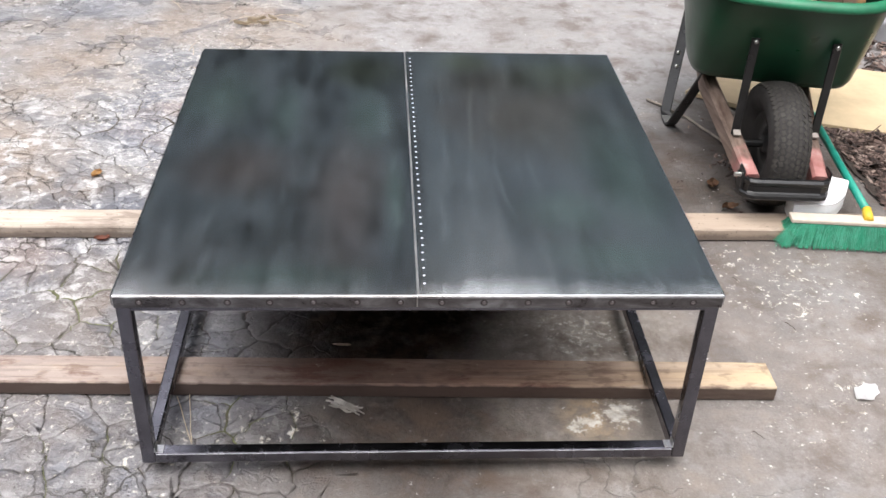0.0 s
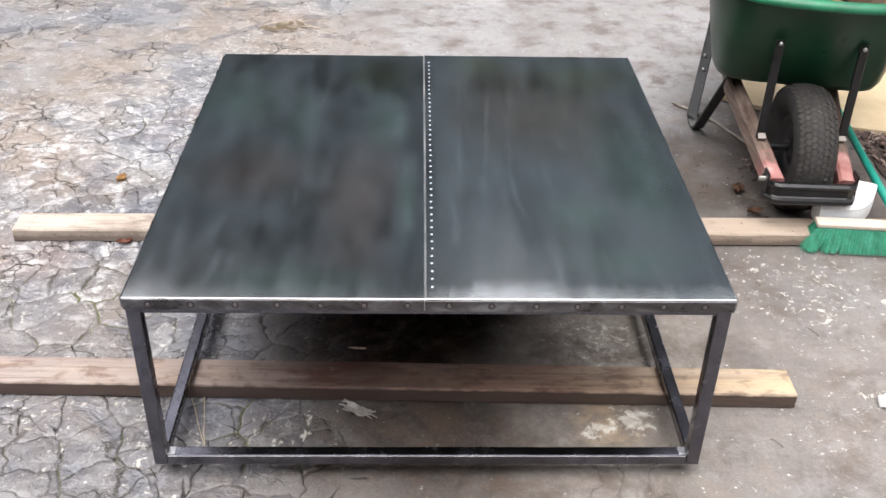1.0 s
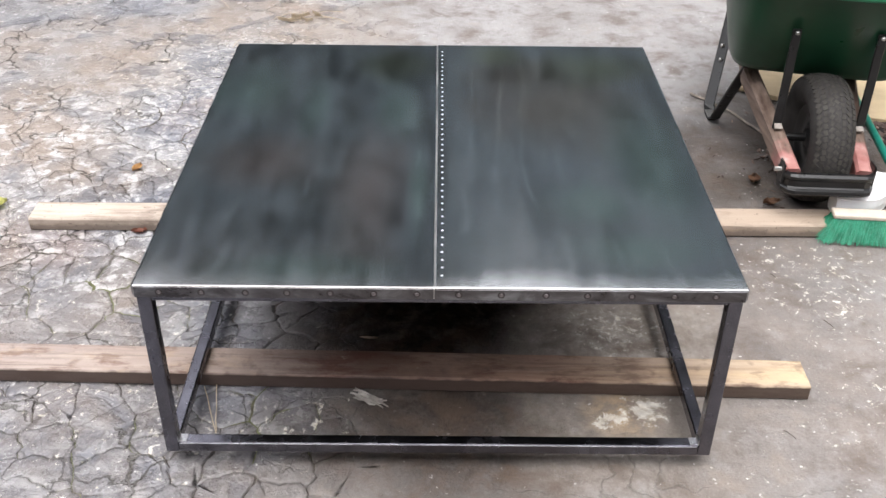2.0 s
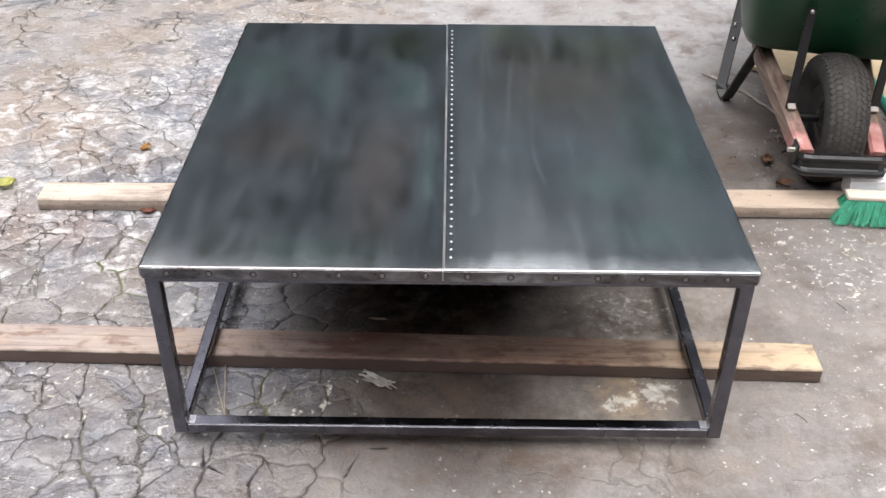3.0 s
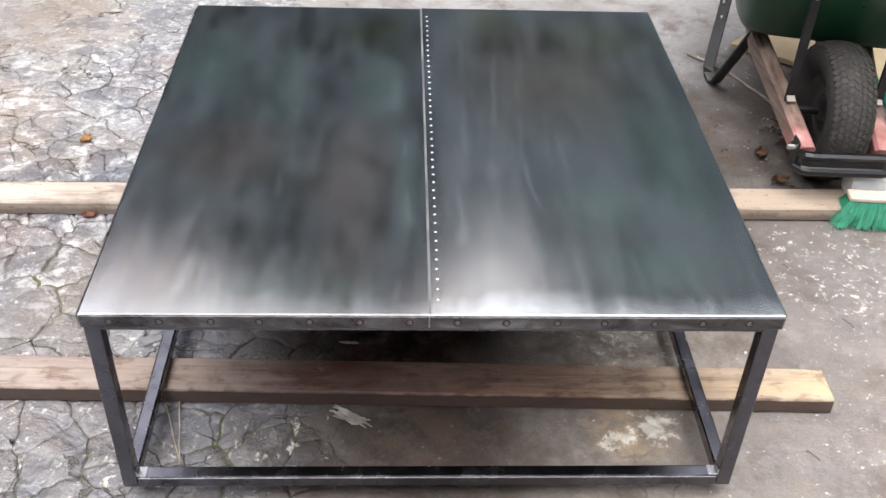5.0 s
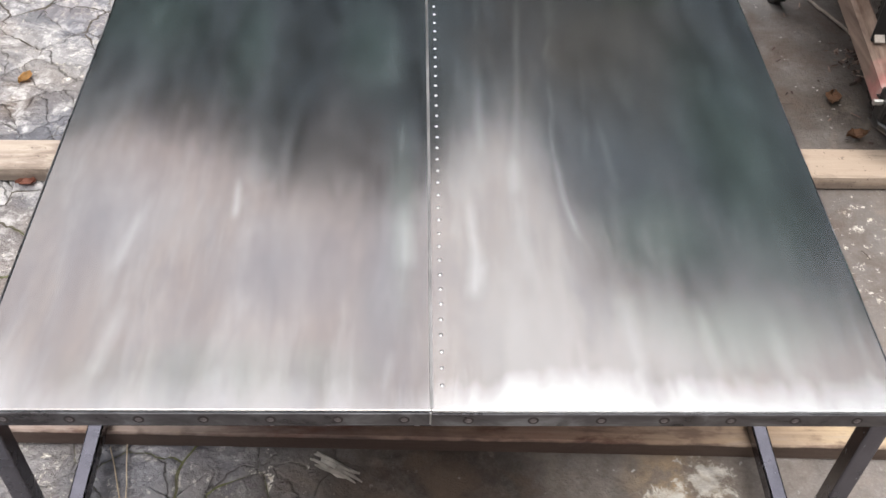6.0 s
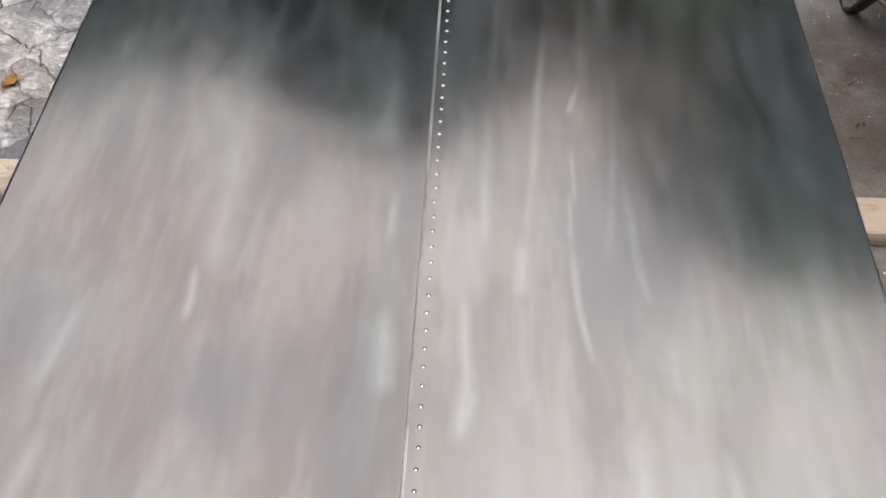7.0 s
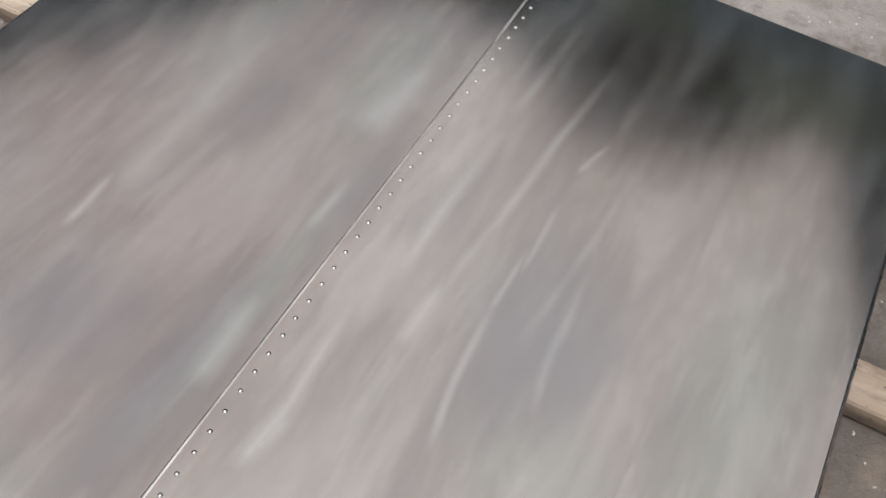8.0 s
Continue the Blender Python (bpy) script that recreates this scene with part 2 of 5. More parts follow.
def crack_soil():
    k = Mat("soil_and_moss", 0.9).world()
    soil = k.ramp(k.noise(60, 4), (0.3, (0.028, 0.023, 0.019)), (0.7, (0.085, 0.070, 0.056)))
    moss = k.ramp(k.noise(90, 3), (0.3, (0.055, 0.060, 0.022)), (0.7, (0.16, 0.175, 0.070)))
    k.colour(k.mix(k.math("MULTIPLY", k.ramp(k.axis(1), (0.5, 1.0), (0.95, 0.2)), k.ramp(k.noise(3.2, 3), (0.46, 0.0), (0.58, 0.9))), soil, moss))
    return k.bump(k.noise(120, 4), 0.8, 0.004).m


def patina(name="patinated_steel", edge=True):
    """Blackened steel: a dull mirror under cloudy blue-green and brown oxide, with pale drag marks."""
    k = Mat(name, 0.2, 1.0).world()
    long = k.noise(1.0, 3, 0.5, k.scaled((11.0, 1.8, 1.0)), 0.4)
    fine = k.noise(1.0, 4, 0.6, k.scaled((24.0, 6.0, 1.0)), 0.5)
    hairline = k.noise(1.0, 3, 0.55, k.scaled((60.0, 8.0, 1.0)), 0.3)
    blot = k.noise(2.4, 4, 0.5, k.scaled((1.2, 0.8, 1.0)), 0.3)
    cloudy = k.noise(6.5, 4, 0.6, k.scaled((2.0, 0.8, 1.0), shift=(3, 1, 0)), 0.4)

    def area(x, y, rx, ry):
        """A soft oval patch on the top."""
        n = k.n.new("ShaderNodeVectorMath")
        n.operation = "LENGTH"
        k.l.new(k.scaled((1 / rx, 1 / ry, 0), shift=(-x / rx, -y / ry, 0)), n.inputs[0])
        return k.ramp(k.math("ADD", n.outputs["Value"], k.math("MULTIPLY", k.math("SUBTRACT", cloudy, 0.5), 1.0)), (0.1, 1.0), (0.55, 0.6), (1.1, 0.0))

    def total(patches):
        out = 0.0
        for p in patches:
            out = k.math("MAXIMUM", area(*p), out)
        return out

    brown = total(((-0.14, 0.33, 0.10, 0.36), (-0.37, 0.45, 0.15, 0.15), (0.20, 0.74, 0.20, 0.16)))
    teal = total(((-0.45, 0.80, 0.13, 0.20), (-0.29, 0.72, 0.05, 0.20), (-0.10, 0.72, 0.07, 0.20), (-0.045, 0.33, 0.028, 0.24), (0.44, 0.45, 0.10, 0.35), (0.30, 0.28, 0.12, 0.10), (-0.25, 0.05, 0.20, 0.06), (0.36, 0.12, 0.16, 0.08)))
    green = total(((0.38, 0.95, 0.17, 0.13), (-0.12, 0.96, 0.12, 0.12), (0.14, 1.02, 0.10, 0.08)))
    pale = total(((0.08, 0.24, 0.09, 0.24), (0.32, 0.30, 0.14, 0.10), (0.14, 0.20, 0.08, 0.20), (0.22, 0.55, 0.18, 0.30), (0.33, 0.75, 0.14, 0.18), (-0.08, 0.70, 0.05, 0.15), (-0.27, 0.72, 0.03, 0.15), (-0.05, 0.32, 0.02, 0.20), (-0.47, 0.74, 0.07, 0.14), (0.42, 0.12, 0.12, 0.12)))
    # less film in these spots, most of them towards the back
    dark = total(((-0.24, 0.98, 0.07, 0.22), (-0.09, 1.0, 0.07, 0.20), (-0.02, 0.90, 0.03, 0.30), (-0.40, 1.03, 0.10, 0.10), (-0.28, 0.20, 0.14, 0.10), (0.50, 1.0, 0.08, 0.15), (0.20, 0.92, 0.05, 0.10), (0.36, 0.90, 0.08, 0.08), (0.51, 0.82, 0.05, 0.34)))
    tone = k.mix(k.ramp(blot, (0.40, 0.0), (0.6, 1.0)), (0.292, 0.254, 0.230), (0.280, 0.255, 0.236))
    tone = k.mix(k.math("MULTIPLY", brown, 0.55), tone, (0.280, 0.238, 0.218))
    tone = k.mix(k.math("MULTIPLY", teal, 0.5), tone, (0.240, 0.266, 0.238))
    tone = k.mix(k.ramp(long, (0.46, 0.0), (0.72, 0.7)), tone, (0.40, 0.37, 0.345))
    tone = k.mix(k.ramp(fine, (0.30, 0.4), (0.5, 0.0)), tone, (0.20, 0.184, 0.176))
    tone = k.mix(k.ramp(hairline, (0.50, 0.0), (0.74, 0.3)), tone, (0.42, 0.395, 0.378))
    slate = total(((-0.07, 0.20, 0.045, 0.22), (0.23, 0.42, 0.11, 0.18), (-0.20, 0.22, 0.12, 0.10), (-0.43, 0.30, 0.10, 0.14)))
    tone = k.mix(k.math("MULTIPLY", slate, 0.55), tone, (0.200, 0.202, 0.216))
    mottle = k.noise(10.0, 4, 0.55, k.scaled((1.5, 0.40, 1.0), shift=(1, 4, 0)), 0.25)
    tone = k.mix(k.ramp(mottle, (0.34, 0.5), (0.52, 0.0)), tone, (0.205, 0.188, 0.190))
    tone = k.mix(k.ramp(mottle, (0.52, 0.0), (0.70, 0.5)), tone, (0.385, 0.362, 0.345))
    # brighter metal tone near the front, right of the seam
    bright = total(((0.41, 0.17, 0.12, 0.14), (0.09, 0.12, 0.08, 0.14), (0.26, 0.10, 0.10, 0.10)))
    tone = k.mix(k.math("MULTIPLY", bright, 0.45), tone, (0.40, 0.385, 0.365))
    brush = k.noise(17.0, 6, 0.65, k.scaled((1.2, 0.9, 1.0)), 0.4)
    haze = k.math("MULTIPLY", brush, 0.22)
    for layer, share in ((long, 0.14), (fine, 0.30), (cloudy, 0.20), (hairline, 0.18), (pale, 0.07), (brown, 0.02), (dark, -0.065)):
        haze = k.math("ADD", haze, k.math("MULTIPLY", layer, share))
    haze = k.math("ADD", haze, k.math("MULTIPLY", k.math("SUBTRACT", mottle, 0.5), 0.15))
    haze = k.math("ADD", haze, k.ramp(k.axis(0), (0.0, 0.0), (0.06, 0.085)))
    haze = k.math("ADD", haze, -0.015)
    h = k.ramp(haze, (0.34, 0.0), (0.88, 1.0))

    def stroke(x0, y0, x1, y1, w):
        """One drag mark from place to place."""
        length = math.hypot(x1 - x0, y1 - y0)
        dx, dy = (x1 - x0) / length, (y1 - y0) / length
        xs, ys = k.axis(0), k.axis(1)
        xs = k.math("ADD", xs, k.math("MULTIPLY", k.math("SUBTRACT", k.noise(3.0, 2), 0.5), 0.03))
        along = k.math("ADD", k.math("MULTIPLY", xs, dx / length), k.math("MULTIPLY", ys, dy / length))
        along = k.math("SUBTRACT", along, (x0 * dx + y0 * dy) / length)
        w *= 1.5
        across = k.math("ADD", k.math("MULTIPLY", xs, -dy / w), k.math("MULTIPLY", ys, dx / w))
        across = k.math("ABSOLUTE", k.math("SUBTRACT", across, (-x0 * dy + y0 * dx) / w))
        body = k.math("SUBTRACT", 1.0, across, True)
        ends = k.ramp(along, (0.0, 0.0), (0.2, 1.0), (0.65, 1.0), (1.0, 0.0))
        return k.math("MULTIPLY", body, ends)

    marks = 0.0
    for q in ((0.07, 0.702, 0.078, 0.965, 0.007),
              (0.063, 0.419, 0.07, 0.702, 0.008),
              (0.178, 0.499, 0.174, 0.618, 0.004),
              (0.111, 0.343, 0.112, 0.467, 0.008),
              (0.113, 0.181, 0.112, 0.366, 0.011),
              (0.174, 0.436, 0.17, 0.548, 0.004),
              (0.185, 0.264, 0.172, 0.469, 0.005),
              (0.174, 0.67, 0.196, 0.744, 0.004),
              (0.262, 0.345, 0.240, 0.545, 0.0055),
              (0.037, 0.159, 0.05, 0.283, 0.01),
              (0.041, 0.18, 0.055, 0.243, 0.008),
              (-0.045, 0.212, -0.045, 0.336, 0.013),
              (-0.07, 0.588, -0.055, 0.764, 0.022),
              (-0.254, 0.366, -0.256, 0.641, 0.02),
              (-0.049, 0.43, -0.039, 0.534, 0.006),
              (0.197, 0.762, 0.201, 0.992, 0.01),
              (0.238, 0.86, 0.227, 1.039, 0.008),
              (0.113, 0.379, 0.151, 0.954, 0.006),
              (0.219, 0.42, 0.236, 0.727, 0.0055),
              (0.048, 0.166, 0.043, 0.378, 0.008),
              (0.123, 0.167, 0.107, 0.379, 0.008),
              (-0.069, 0.021, -0.058, 0.091, 0.006),
              (0.24, 0.02, 0.22, 0.2, 0.01),
              (0.33, 0.03, 0.315, 0.18, 0.008),
              (0.41, 0.02, 0.4, 0.16, 0.01),
              (-0.4, 0.03, -0.39, 0.16, 0.01),
              (-0.27, 0.3, -0.27, 0.4, 0.006),
              (-0.41, 0.2, -0.38, 0.36, 0.008)):
        marks = k.math("MAXIMUM", stroke(*q), marks)
    marks = k.math("MULTIPLY", marks, k.ramp(k.noise(1.0, 2, 0.5, k.scaled((12.0, 4.0, 1.0))), (0.30, 0.2), (0.66, 0.9)))
    tone = k.mix(k.math("MULTIPLY", marks, 0.42), tone, (0.60, 0.60, 0.575))
    h = k.math("ADD", h, k.math("MULTIPLY", marks, 0.15), True)
    rough = k.ramp(h, (0.0, 0.10), (0.45, 0.15), (1.0, 0.23))
    film = k.ramp(h, (0.0, 0.03), (0.55, 0.215), (1.0, 0.23))
    tint = k.mix(k.math("MULTIPLY", brown, k.ramp(k.axis(0), (0.0, 0.85), (0.03, 0.4))), (0.158, 0.203, 0.236), (0.202, 0.188, 0.192))
    # film browned at the back right to paint in the dark wood's reflection
    umber = total(((0.27, 0.74, 0.24, 0.30), (0.20, 0.90, 0.20, 0.16)))
    tint = k.mix(k.math("MULTIPLY", umber, 0.75), tint, (0.176, 0.176, 0.166))
    film = k.math("SUBTRACT", film, k.math("MULTIPLY", umber, 0.05), True)
    tint = k.mix(k.math("MULTIPLY", teal, 0.8), tint, (0.150, 0.232, 0.232))
    tint = k.mix(k.math("MULTIPLY", green, 0.8), tint, (0.165, 0.210, 0.165))
    if edge:
        # bare rubbed metal along the front edge; sky reflection painted at the left corner
        y = k.axis(1)
        worn_line = k.noise(1.0, 3, 0.5, k.scaled((11.0, 4.0, 1.0)), 0.3)
        rub_glare = k.math("ADD", k.math("MULTIPLY", y, -12.0), k.math("ADD", k.math("MULTIPLY", worn_line, 1.1), k.math("MULTIPLY", fine, 0.8)))
        rub_glare = k.ramp(rub_glare, (0.36, 0.0), (1.10, 1.0))
        # strongest on the right sheet and at the free corner
        side = k.math("MAXIMUM", k.ramp(k.math("ADD", k.axis(0), 0.5), (0.46, 0.35), (0.56, 1.0)), k.spot(-0.52, 0.02, 0.0, 0.08))
        rub_glare = k.math("MULTIPLY", rub_glare, side)
        # bluish sky reflection painted onto the front-left corner
        rub_glare = k.math("MAXIMUM", rub_glare, k.math("MULTIPLY", k.math("POWER", k.spot(-0.535, 0.0, 0.0, 0.125), 2.0), k.ramp(cloudy, (0.3, 0.7), (0.6, 1.1))))
        tone = k.mix(k.math("MULTIPLY", rub_glare, 0.7), tone, (0.72, 0.72, 0.71))
        rough = k.mix(k.math("MULTIPLY", rub_glare, 0.7), rough, (0.264, 0.264, 0.264))
        film = k.math("MAXIMUM", film, k.math("MULTIPLY", rub_glare, 0.17))
        tint = k.mix(rub_glare, tint, (0.40, 0.46, 0.50))
    # the lapped sheet took less of the blackening
    tone = k.mix(1.0, tone, k.ramp(k.math("ADD", k.axis(0), 0.5), (0.486, (0.90, 0.89, 0.90)), (0.491, (1.11, 1.10, 1.09))), "MULTIPLY")
    k.colour(tone).rough(rough)
    k.bump(k.math("ADD", k.math("MULTIPLY", fine, 0.4), k.math("MULTIPLY", k.noise(3.0, 2), 3.0)), 0.07, 0.003)
    oxide = k.n.new("ShaderNodeBsdfPrincipled")
    oxide.inputs["Roughness"].default_value = 0.45
    oxide.inputs["Specular IOR Level"].default_value = 0.3
    k.put(tint, oxide.inputs["Base Color"])
    both = k.n.new("ShaderNodeMixShader")
    k.put(film, both.inputs[0])
    k.l.new(k.b.outputs[0], both.inputs[1])
    k.l.new(oxide.outputs[0], both.inputs[2])
    out = next(n for n in k.n if n.type == "OUTPUT_MATERIAL")
    k.l.new(both.outputs[0], out.inputs[0])
    return k.m


def apron_patina():
    """The same steel on the upright rim: blotched dark with rubbed patches."""
    k = Mat("patinated_rim", 0.35, 0.9).world()
    n = k.noise(1.0, 5, 0.6, k.scaled((14.0, 14.0, 30.0)), 0.5)
    k.colour(k.ramp(n, (0.35, (0.07, 0.064, 0.066)), (0.54, (0.15, 0.145, 0.15)), (0.72, (0.32, 0.33, 0.345))))
    k.rough(k.ramp(n, (0.35, 0.25), (0.7, 0.42)))
    return k.bump(k.noise(60, 3), 0.1, 0.002).m


def painted_tube():
    k = Mat("black_painted_steel", 0.35, 0.0, (0.02, 0.02, 0.022))
    k.colour(k.ramp(k.noise(18, 4), (0.3, (0.120, 0.118, 0.138)), (0.7, (0.175, 0.172, 0.198))))
    k.rough(k.ramp(k.noise(30, 3), (0.3, 0.19), (0.7, 0.30)))
    k.b.inputs["Metallic"].default_value = 1.0
    k.b.inputs["Specular IOR Level"].default_value = 0.55
    return k.bump(k.noise(220, 2), 0.1, 0.001).m


def timber(name, dark, mid, pale, stain=0.5, tail=None):
    k = Mat(name, 0.7)
    grain = k.noise(1.0, 6, 0.65, k.scaled((2.0, 60.0, 60.0)), 0.4)
    ring = k.noise(1.0, 4, 0.6, k.scaled((0.8, 16.0, 16.0)), 1.2)
    base = k.mix(k.ramp(ring, (0.35, 0.0), (0.65, 1.0)), mid, pale)
    base = k.mix(k.ramp(grain, (0.45, 0.0), (0.75, 0.6)), base, dark)
    base = k.mix(k.math("MULTIPLY", k.ramp(k.noise(3.5, 4), (0.48, 0.0), (0.66, 1.0)), stain), base, dark)
    if tail:
        # one end darker and browner than the other
        along = k.math("ADD", k.axis(0), k.math("MULTIPLY", k.noise(6.0, 4), 0.5))
        base = k.mix(k.ramp(k.math("DIVIDE", along, 3.0), (0.55, 0.0), (0.72, 0.7)), base, tail)
    # ground-in dirt in broad smears and specks; sides darker towards the bottom
    smear = k.noise(1.0, 5, 0.7, k.scaled((5.0, 20.0, 14.0)), 0.5)
    base = k.mix(k.ramp(smear, (0.54, 0.0), (0.66, 0.6)), base, (0.17, 0.125, 0.10))
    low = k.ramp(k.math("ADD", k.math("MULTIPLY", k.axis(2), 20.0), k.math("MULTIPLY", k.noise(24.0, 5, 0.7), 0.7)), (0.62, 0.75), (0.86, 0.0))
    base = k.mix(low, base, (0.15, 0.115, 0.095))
    base = k.mix(k.ramp(k.noise(85.0, 4, 0.7), (0.62, 0.0), (0.68, 0.7)), base, (0.055, 0.042, 0.036))
    k.colour(base)
    return k.bump(k.math("ADD", grain, k.noise(200, 2)), 0.35, 0.002).m


def plank_brown():
    """Old board: pinkish and bleached at one end, stained red-brown and darker in the middle, fresh yellow at the other
    end; sides painted in shade.
    """
    k = Mat("stained_brown_timber", 0.75)
    grain = k.noise(1.0, 6, 0.65, k.scaled((2.0, 60.0, 60.0)), 0.4)
    ring = k.noise(1.0, 4, 0.6, k.scaled((0.9, 15.0, 15.0)), 1.4)
    x = k.math("ADD", k.axis(0), k.math("MULTIPLY", k.math("SUBTRACT", k.noise(5.0, 5, 0.65), 0.5), 0.55))
    x = k.math("DIVIDE", x, 2.7)
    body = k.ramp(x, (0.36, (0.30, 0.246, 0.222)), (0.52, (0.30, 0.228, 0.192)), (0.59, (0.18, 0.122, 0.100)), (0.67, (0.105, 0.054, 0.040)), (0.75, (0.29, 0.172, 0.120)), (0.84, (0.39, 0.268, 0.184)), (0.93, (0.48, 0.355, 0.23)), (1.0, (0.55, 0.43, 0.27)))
    sound = k.ramp(x, (0.50, 1.0), (0.60, 0.35), (0.80, 0.3), (0.90, 0.7))
    base = k.mix(k.math("MULTIPLY", sound, k.ramp(ring, (0.4, 0.0), (0.62, 0.55))), body, (0.40, 0.325, 0.28))
    streak = k.noise(1.0, 5, 0.7, k.scaled((4.0, 34.0, 34.0)), 0.6)
    base = k.mix(k.math("MULTIPLY", sound, k.ramp(streak, (0.55, 0.0), (0.68, 0.8))), base, (0.43, 0.355, 0.295))
    base = k.mix(k.ramp(streak, (0.30, 0.6), (0.42, 0.0)), base, (0.12, 0.07, 0.05))
    base = k.mix(k.ramp(grain, (0.48, 0.0), (0.75, 0.6)), base, (0.055, 0.032, 0.022))
    base = k.mix(k.math("MULTIPLY", k.ramp(x, (0.80, 1.0), (0.90, 0.12)), k.ramp(k.noise(5.0, 6, 0.7, k.scaled((1.0, 3.0, 3.0))), (0.50, 0.0), (0.60, 0.8))), base, (0.105, 0.040, 0.028))
    base = k.mix(k.ramp(k.noise(28.0, 4, 0.7), (0.66, 0.0), (0.72, 0.5)), base, (0.50, 0.44, 0.36))
    base = k.mix(k.math("MULTIPLY", sound, k.ramp(k.noise(9.0, 5, 0.65, k.scaled((1.0, 2.0, 2.0))), (0.56, 0.0), (0.62, 0.45))), base, (0.35, 0.255, 0.185))
    base = k.mix(k.ramp(k.noise(11.0, 5, 0.65, k.scaled((0.8, 2.5, 2.5), shift=(2, 5, 1))), (0.53, 0.0), (0.63, 0.65)), base, (0.15, 0.09, 0.065))
    # sides darkened in the colour, since light falls from above
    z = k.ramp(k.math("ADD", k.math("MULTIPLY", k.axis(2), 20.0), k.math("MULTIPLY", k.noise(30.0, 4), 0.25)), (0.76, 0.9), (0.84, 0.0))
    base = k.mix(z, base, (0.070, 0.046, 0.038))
    k.colour(base)
    return k.bump(k.math("ADD", grain, k.noise(160, 3)), 0.45, 0.002).m


def plain(name, colour, rough=0.5, metal=0.0, spread=0.25, scale=25.0, bump=0.15):
    k = Mat(name, rough, metal)
    lo = tuple(c * (1 - spread) for c in colour)
    hi = tuple(min(c * (1 + spread), 0.95) for c in colour)
    n = k.noise(scale, 5, 0.6)
    k.colour(k.ramp(n, (0.3, lo), (0.7, hi)))
    k.rough(k.ramp(k.noise(scale * 0.6, 4), (0.3, max(rough - 0.1, 0.05)), (0.7, min(rough + 0.12, 1.0))))
    return k.bump(k.noise(scale * 6, 3), bump, 0.002).m


def varied(name, stops, rough=0.8):
    """Pieces of one mesh, each with a shade of its own."""
    k = Mat(name, rough)
    k.colour(k.mix(k.ramp(k.noise(40, 3), (0.35, 0.0), (0.7, 0.4)), k.ramp(k.island(), *stops), (0.05, 0.035, 0.025)))
    return k.m


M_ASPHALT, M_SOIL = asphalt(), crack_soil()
M_BARE = plain("bare_cut_edge", (0.42, 0.415, 0.41), 0.40, 0.9, 0.3, 12, 0.0)
M_TOP, M_APRON, M_TUBE = patina(), apron_patina(), painted_tube()
M_HIGHLIGHT = plain("highlight_steel", (0.60, 0.60, 0.64), 0.4, 0.35, 0.4, 30)
M_UNDER = plain("black_bounce_blocker", (0.012, 0.012, 0.012), 0.9, 0.0, 0.3, 20)
M_RIVET = plain("polished_rivet", (0.52, 0.52, 0.53), 0.42, 1.0, 0.3, 60)
M_RUST = plain("rusty_rivet", (0.27, 0.245, 0.25), 0.36, 0.9, 0.45, 90)
M_RING = plain("dark_rivet_ring", (0.055, 0.046, 0.046), 0.6, 0.3, 0.4, 90)
M_WELD = plain("ground_weld", (0.6, 0.6, 0.62), 0.35, 1.0, 0.3, 120)
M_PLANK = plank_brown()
M_PLANK2 = timber("pale_weathered_timber", (0.18, 0.135, 0.105), (0.46, 0.385, 0.315), (0.58, 0.505, 0.43), 0.4, (0.34, 0.255, 0.185))
M_GREEN = plain("green_plastic", (0.005, 0.045, 0.020), 0.35, 0.0, 0.2, 9, 0.08)
# same plastic as the tray, lighter for the light on the rim
M_RIM = plain("lit_green_plastic", (0.016, 0.155, 0.074), 0.45, 0.0, 0.25, 20)
M_RUBBER = plain("black_rubber", (0.024, 0.022, 0.021), 0.75, 0.0, 0.35, 30, 0.4)
M_TREAD = plain("dusty_tread", (0.044, 0.040, 0.035), 0.85, 0.0, 0.4, 40, 0.4)
M_WASHER = plain("dull_washer", (0.34, 0.31, 0.28), 0.6, 0.7, 0.35, 70)
M_STEEL = plain("black_steel", (0.009, 0.009, 0.0095), 0.34, 0.0, 0.5, 25)
M_ZINC = plain("zinc_bolt", (0.55, 0.54, 0.52), 0.35, 1.0, 0.3, 80)
M_WHITE = plain("white_plastic", (0.78, 0.78, 0.79), 0.35, 0.0, 0.06, 15, 0.05)
M_BLOCK = plain("cream_broom_block", (0.55, 0.48, 0.40), 0.6, 0.0, 0.12, 30)
M_TEAL = plain("teal_painted_pole", (0.02, 0.30, 0.22), 0.4, 0.0, 0.12, 30)
M_YELLOW = plain("yellow_plastic", (0.70, 0.48, 0.04), 0.45, 0.0, 0.1, 30)
M_BRISTLE = varied("green_bristles", ((0.0, (0.02, 0.27, 0.145)), (0.5, (0.05, 0.44, 0.26)), (1.0, (0.20, 0.60, 0.44))), 0.5)
M_TAN = plain("tan_board", (0.55, 0.43, 0.27), 0.65, 0.0, 0.22, 5)
M_LITTER = varied("bark_litter", ((0.0, (0.020, 0.013, 0.011)), (0.4, (0.075, 0.046, 0.038)), (0.75, (0.17, 0.115, 0.095)), (0.92, (0.30, 0.22, 0.185)), (1.0, (0.48, 0.38, 0.32))))
M_STRAW = plain("dry_straw", (0.46, 0.38, 0.28), 0.8, 0.0, 0.2, 60)
M_LEAF = varied("woodland_leaves", ((0.0, (0.011, 0.015, 0.010)), (0.6, (0.018, 0.026, 0.018)), (1.0, (0.027, 0.036, 0.025))), 0.7)
M_CONCRETE = plain("grey_concrete", (0.25, 0.25, 0.26), 0.8, 0.0, 0.2, 8)
M_WALL = plain("dark_shade_wall", (0.085, 0.075, 0.068), 0.7, 0.0, 0.1, 3)
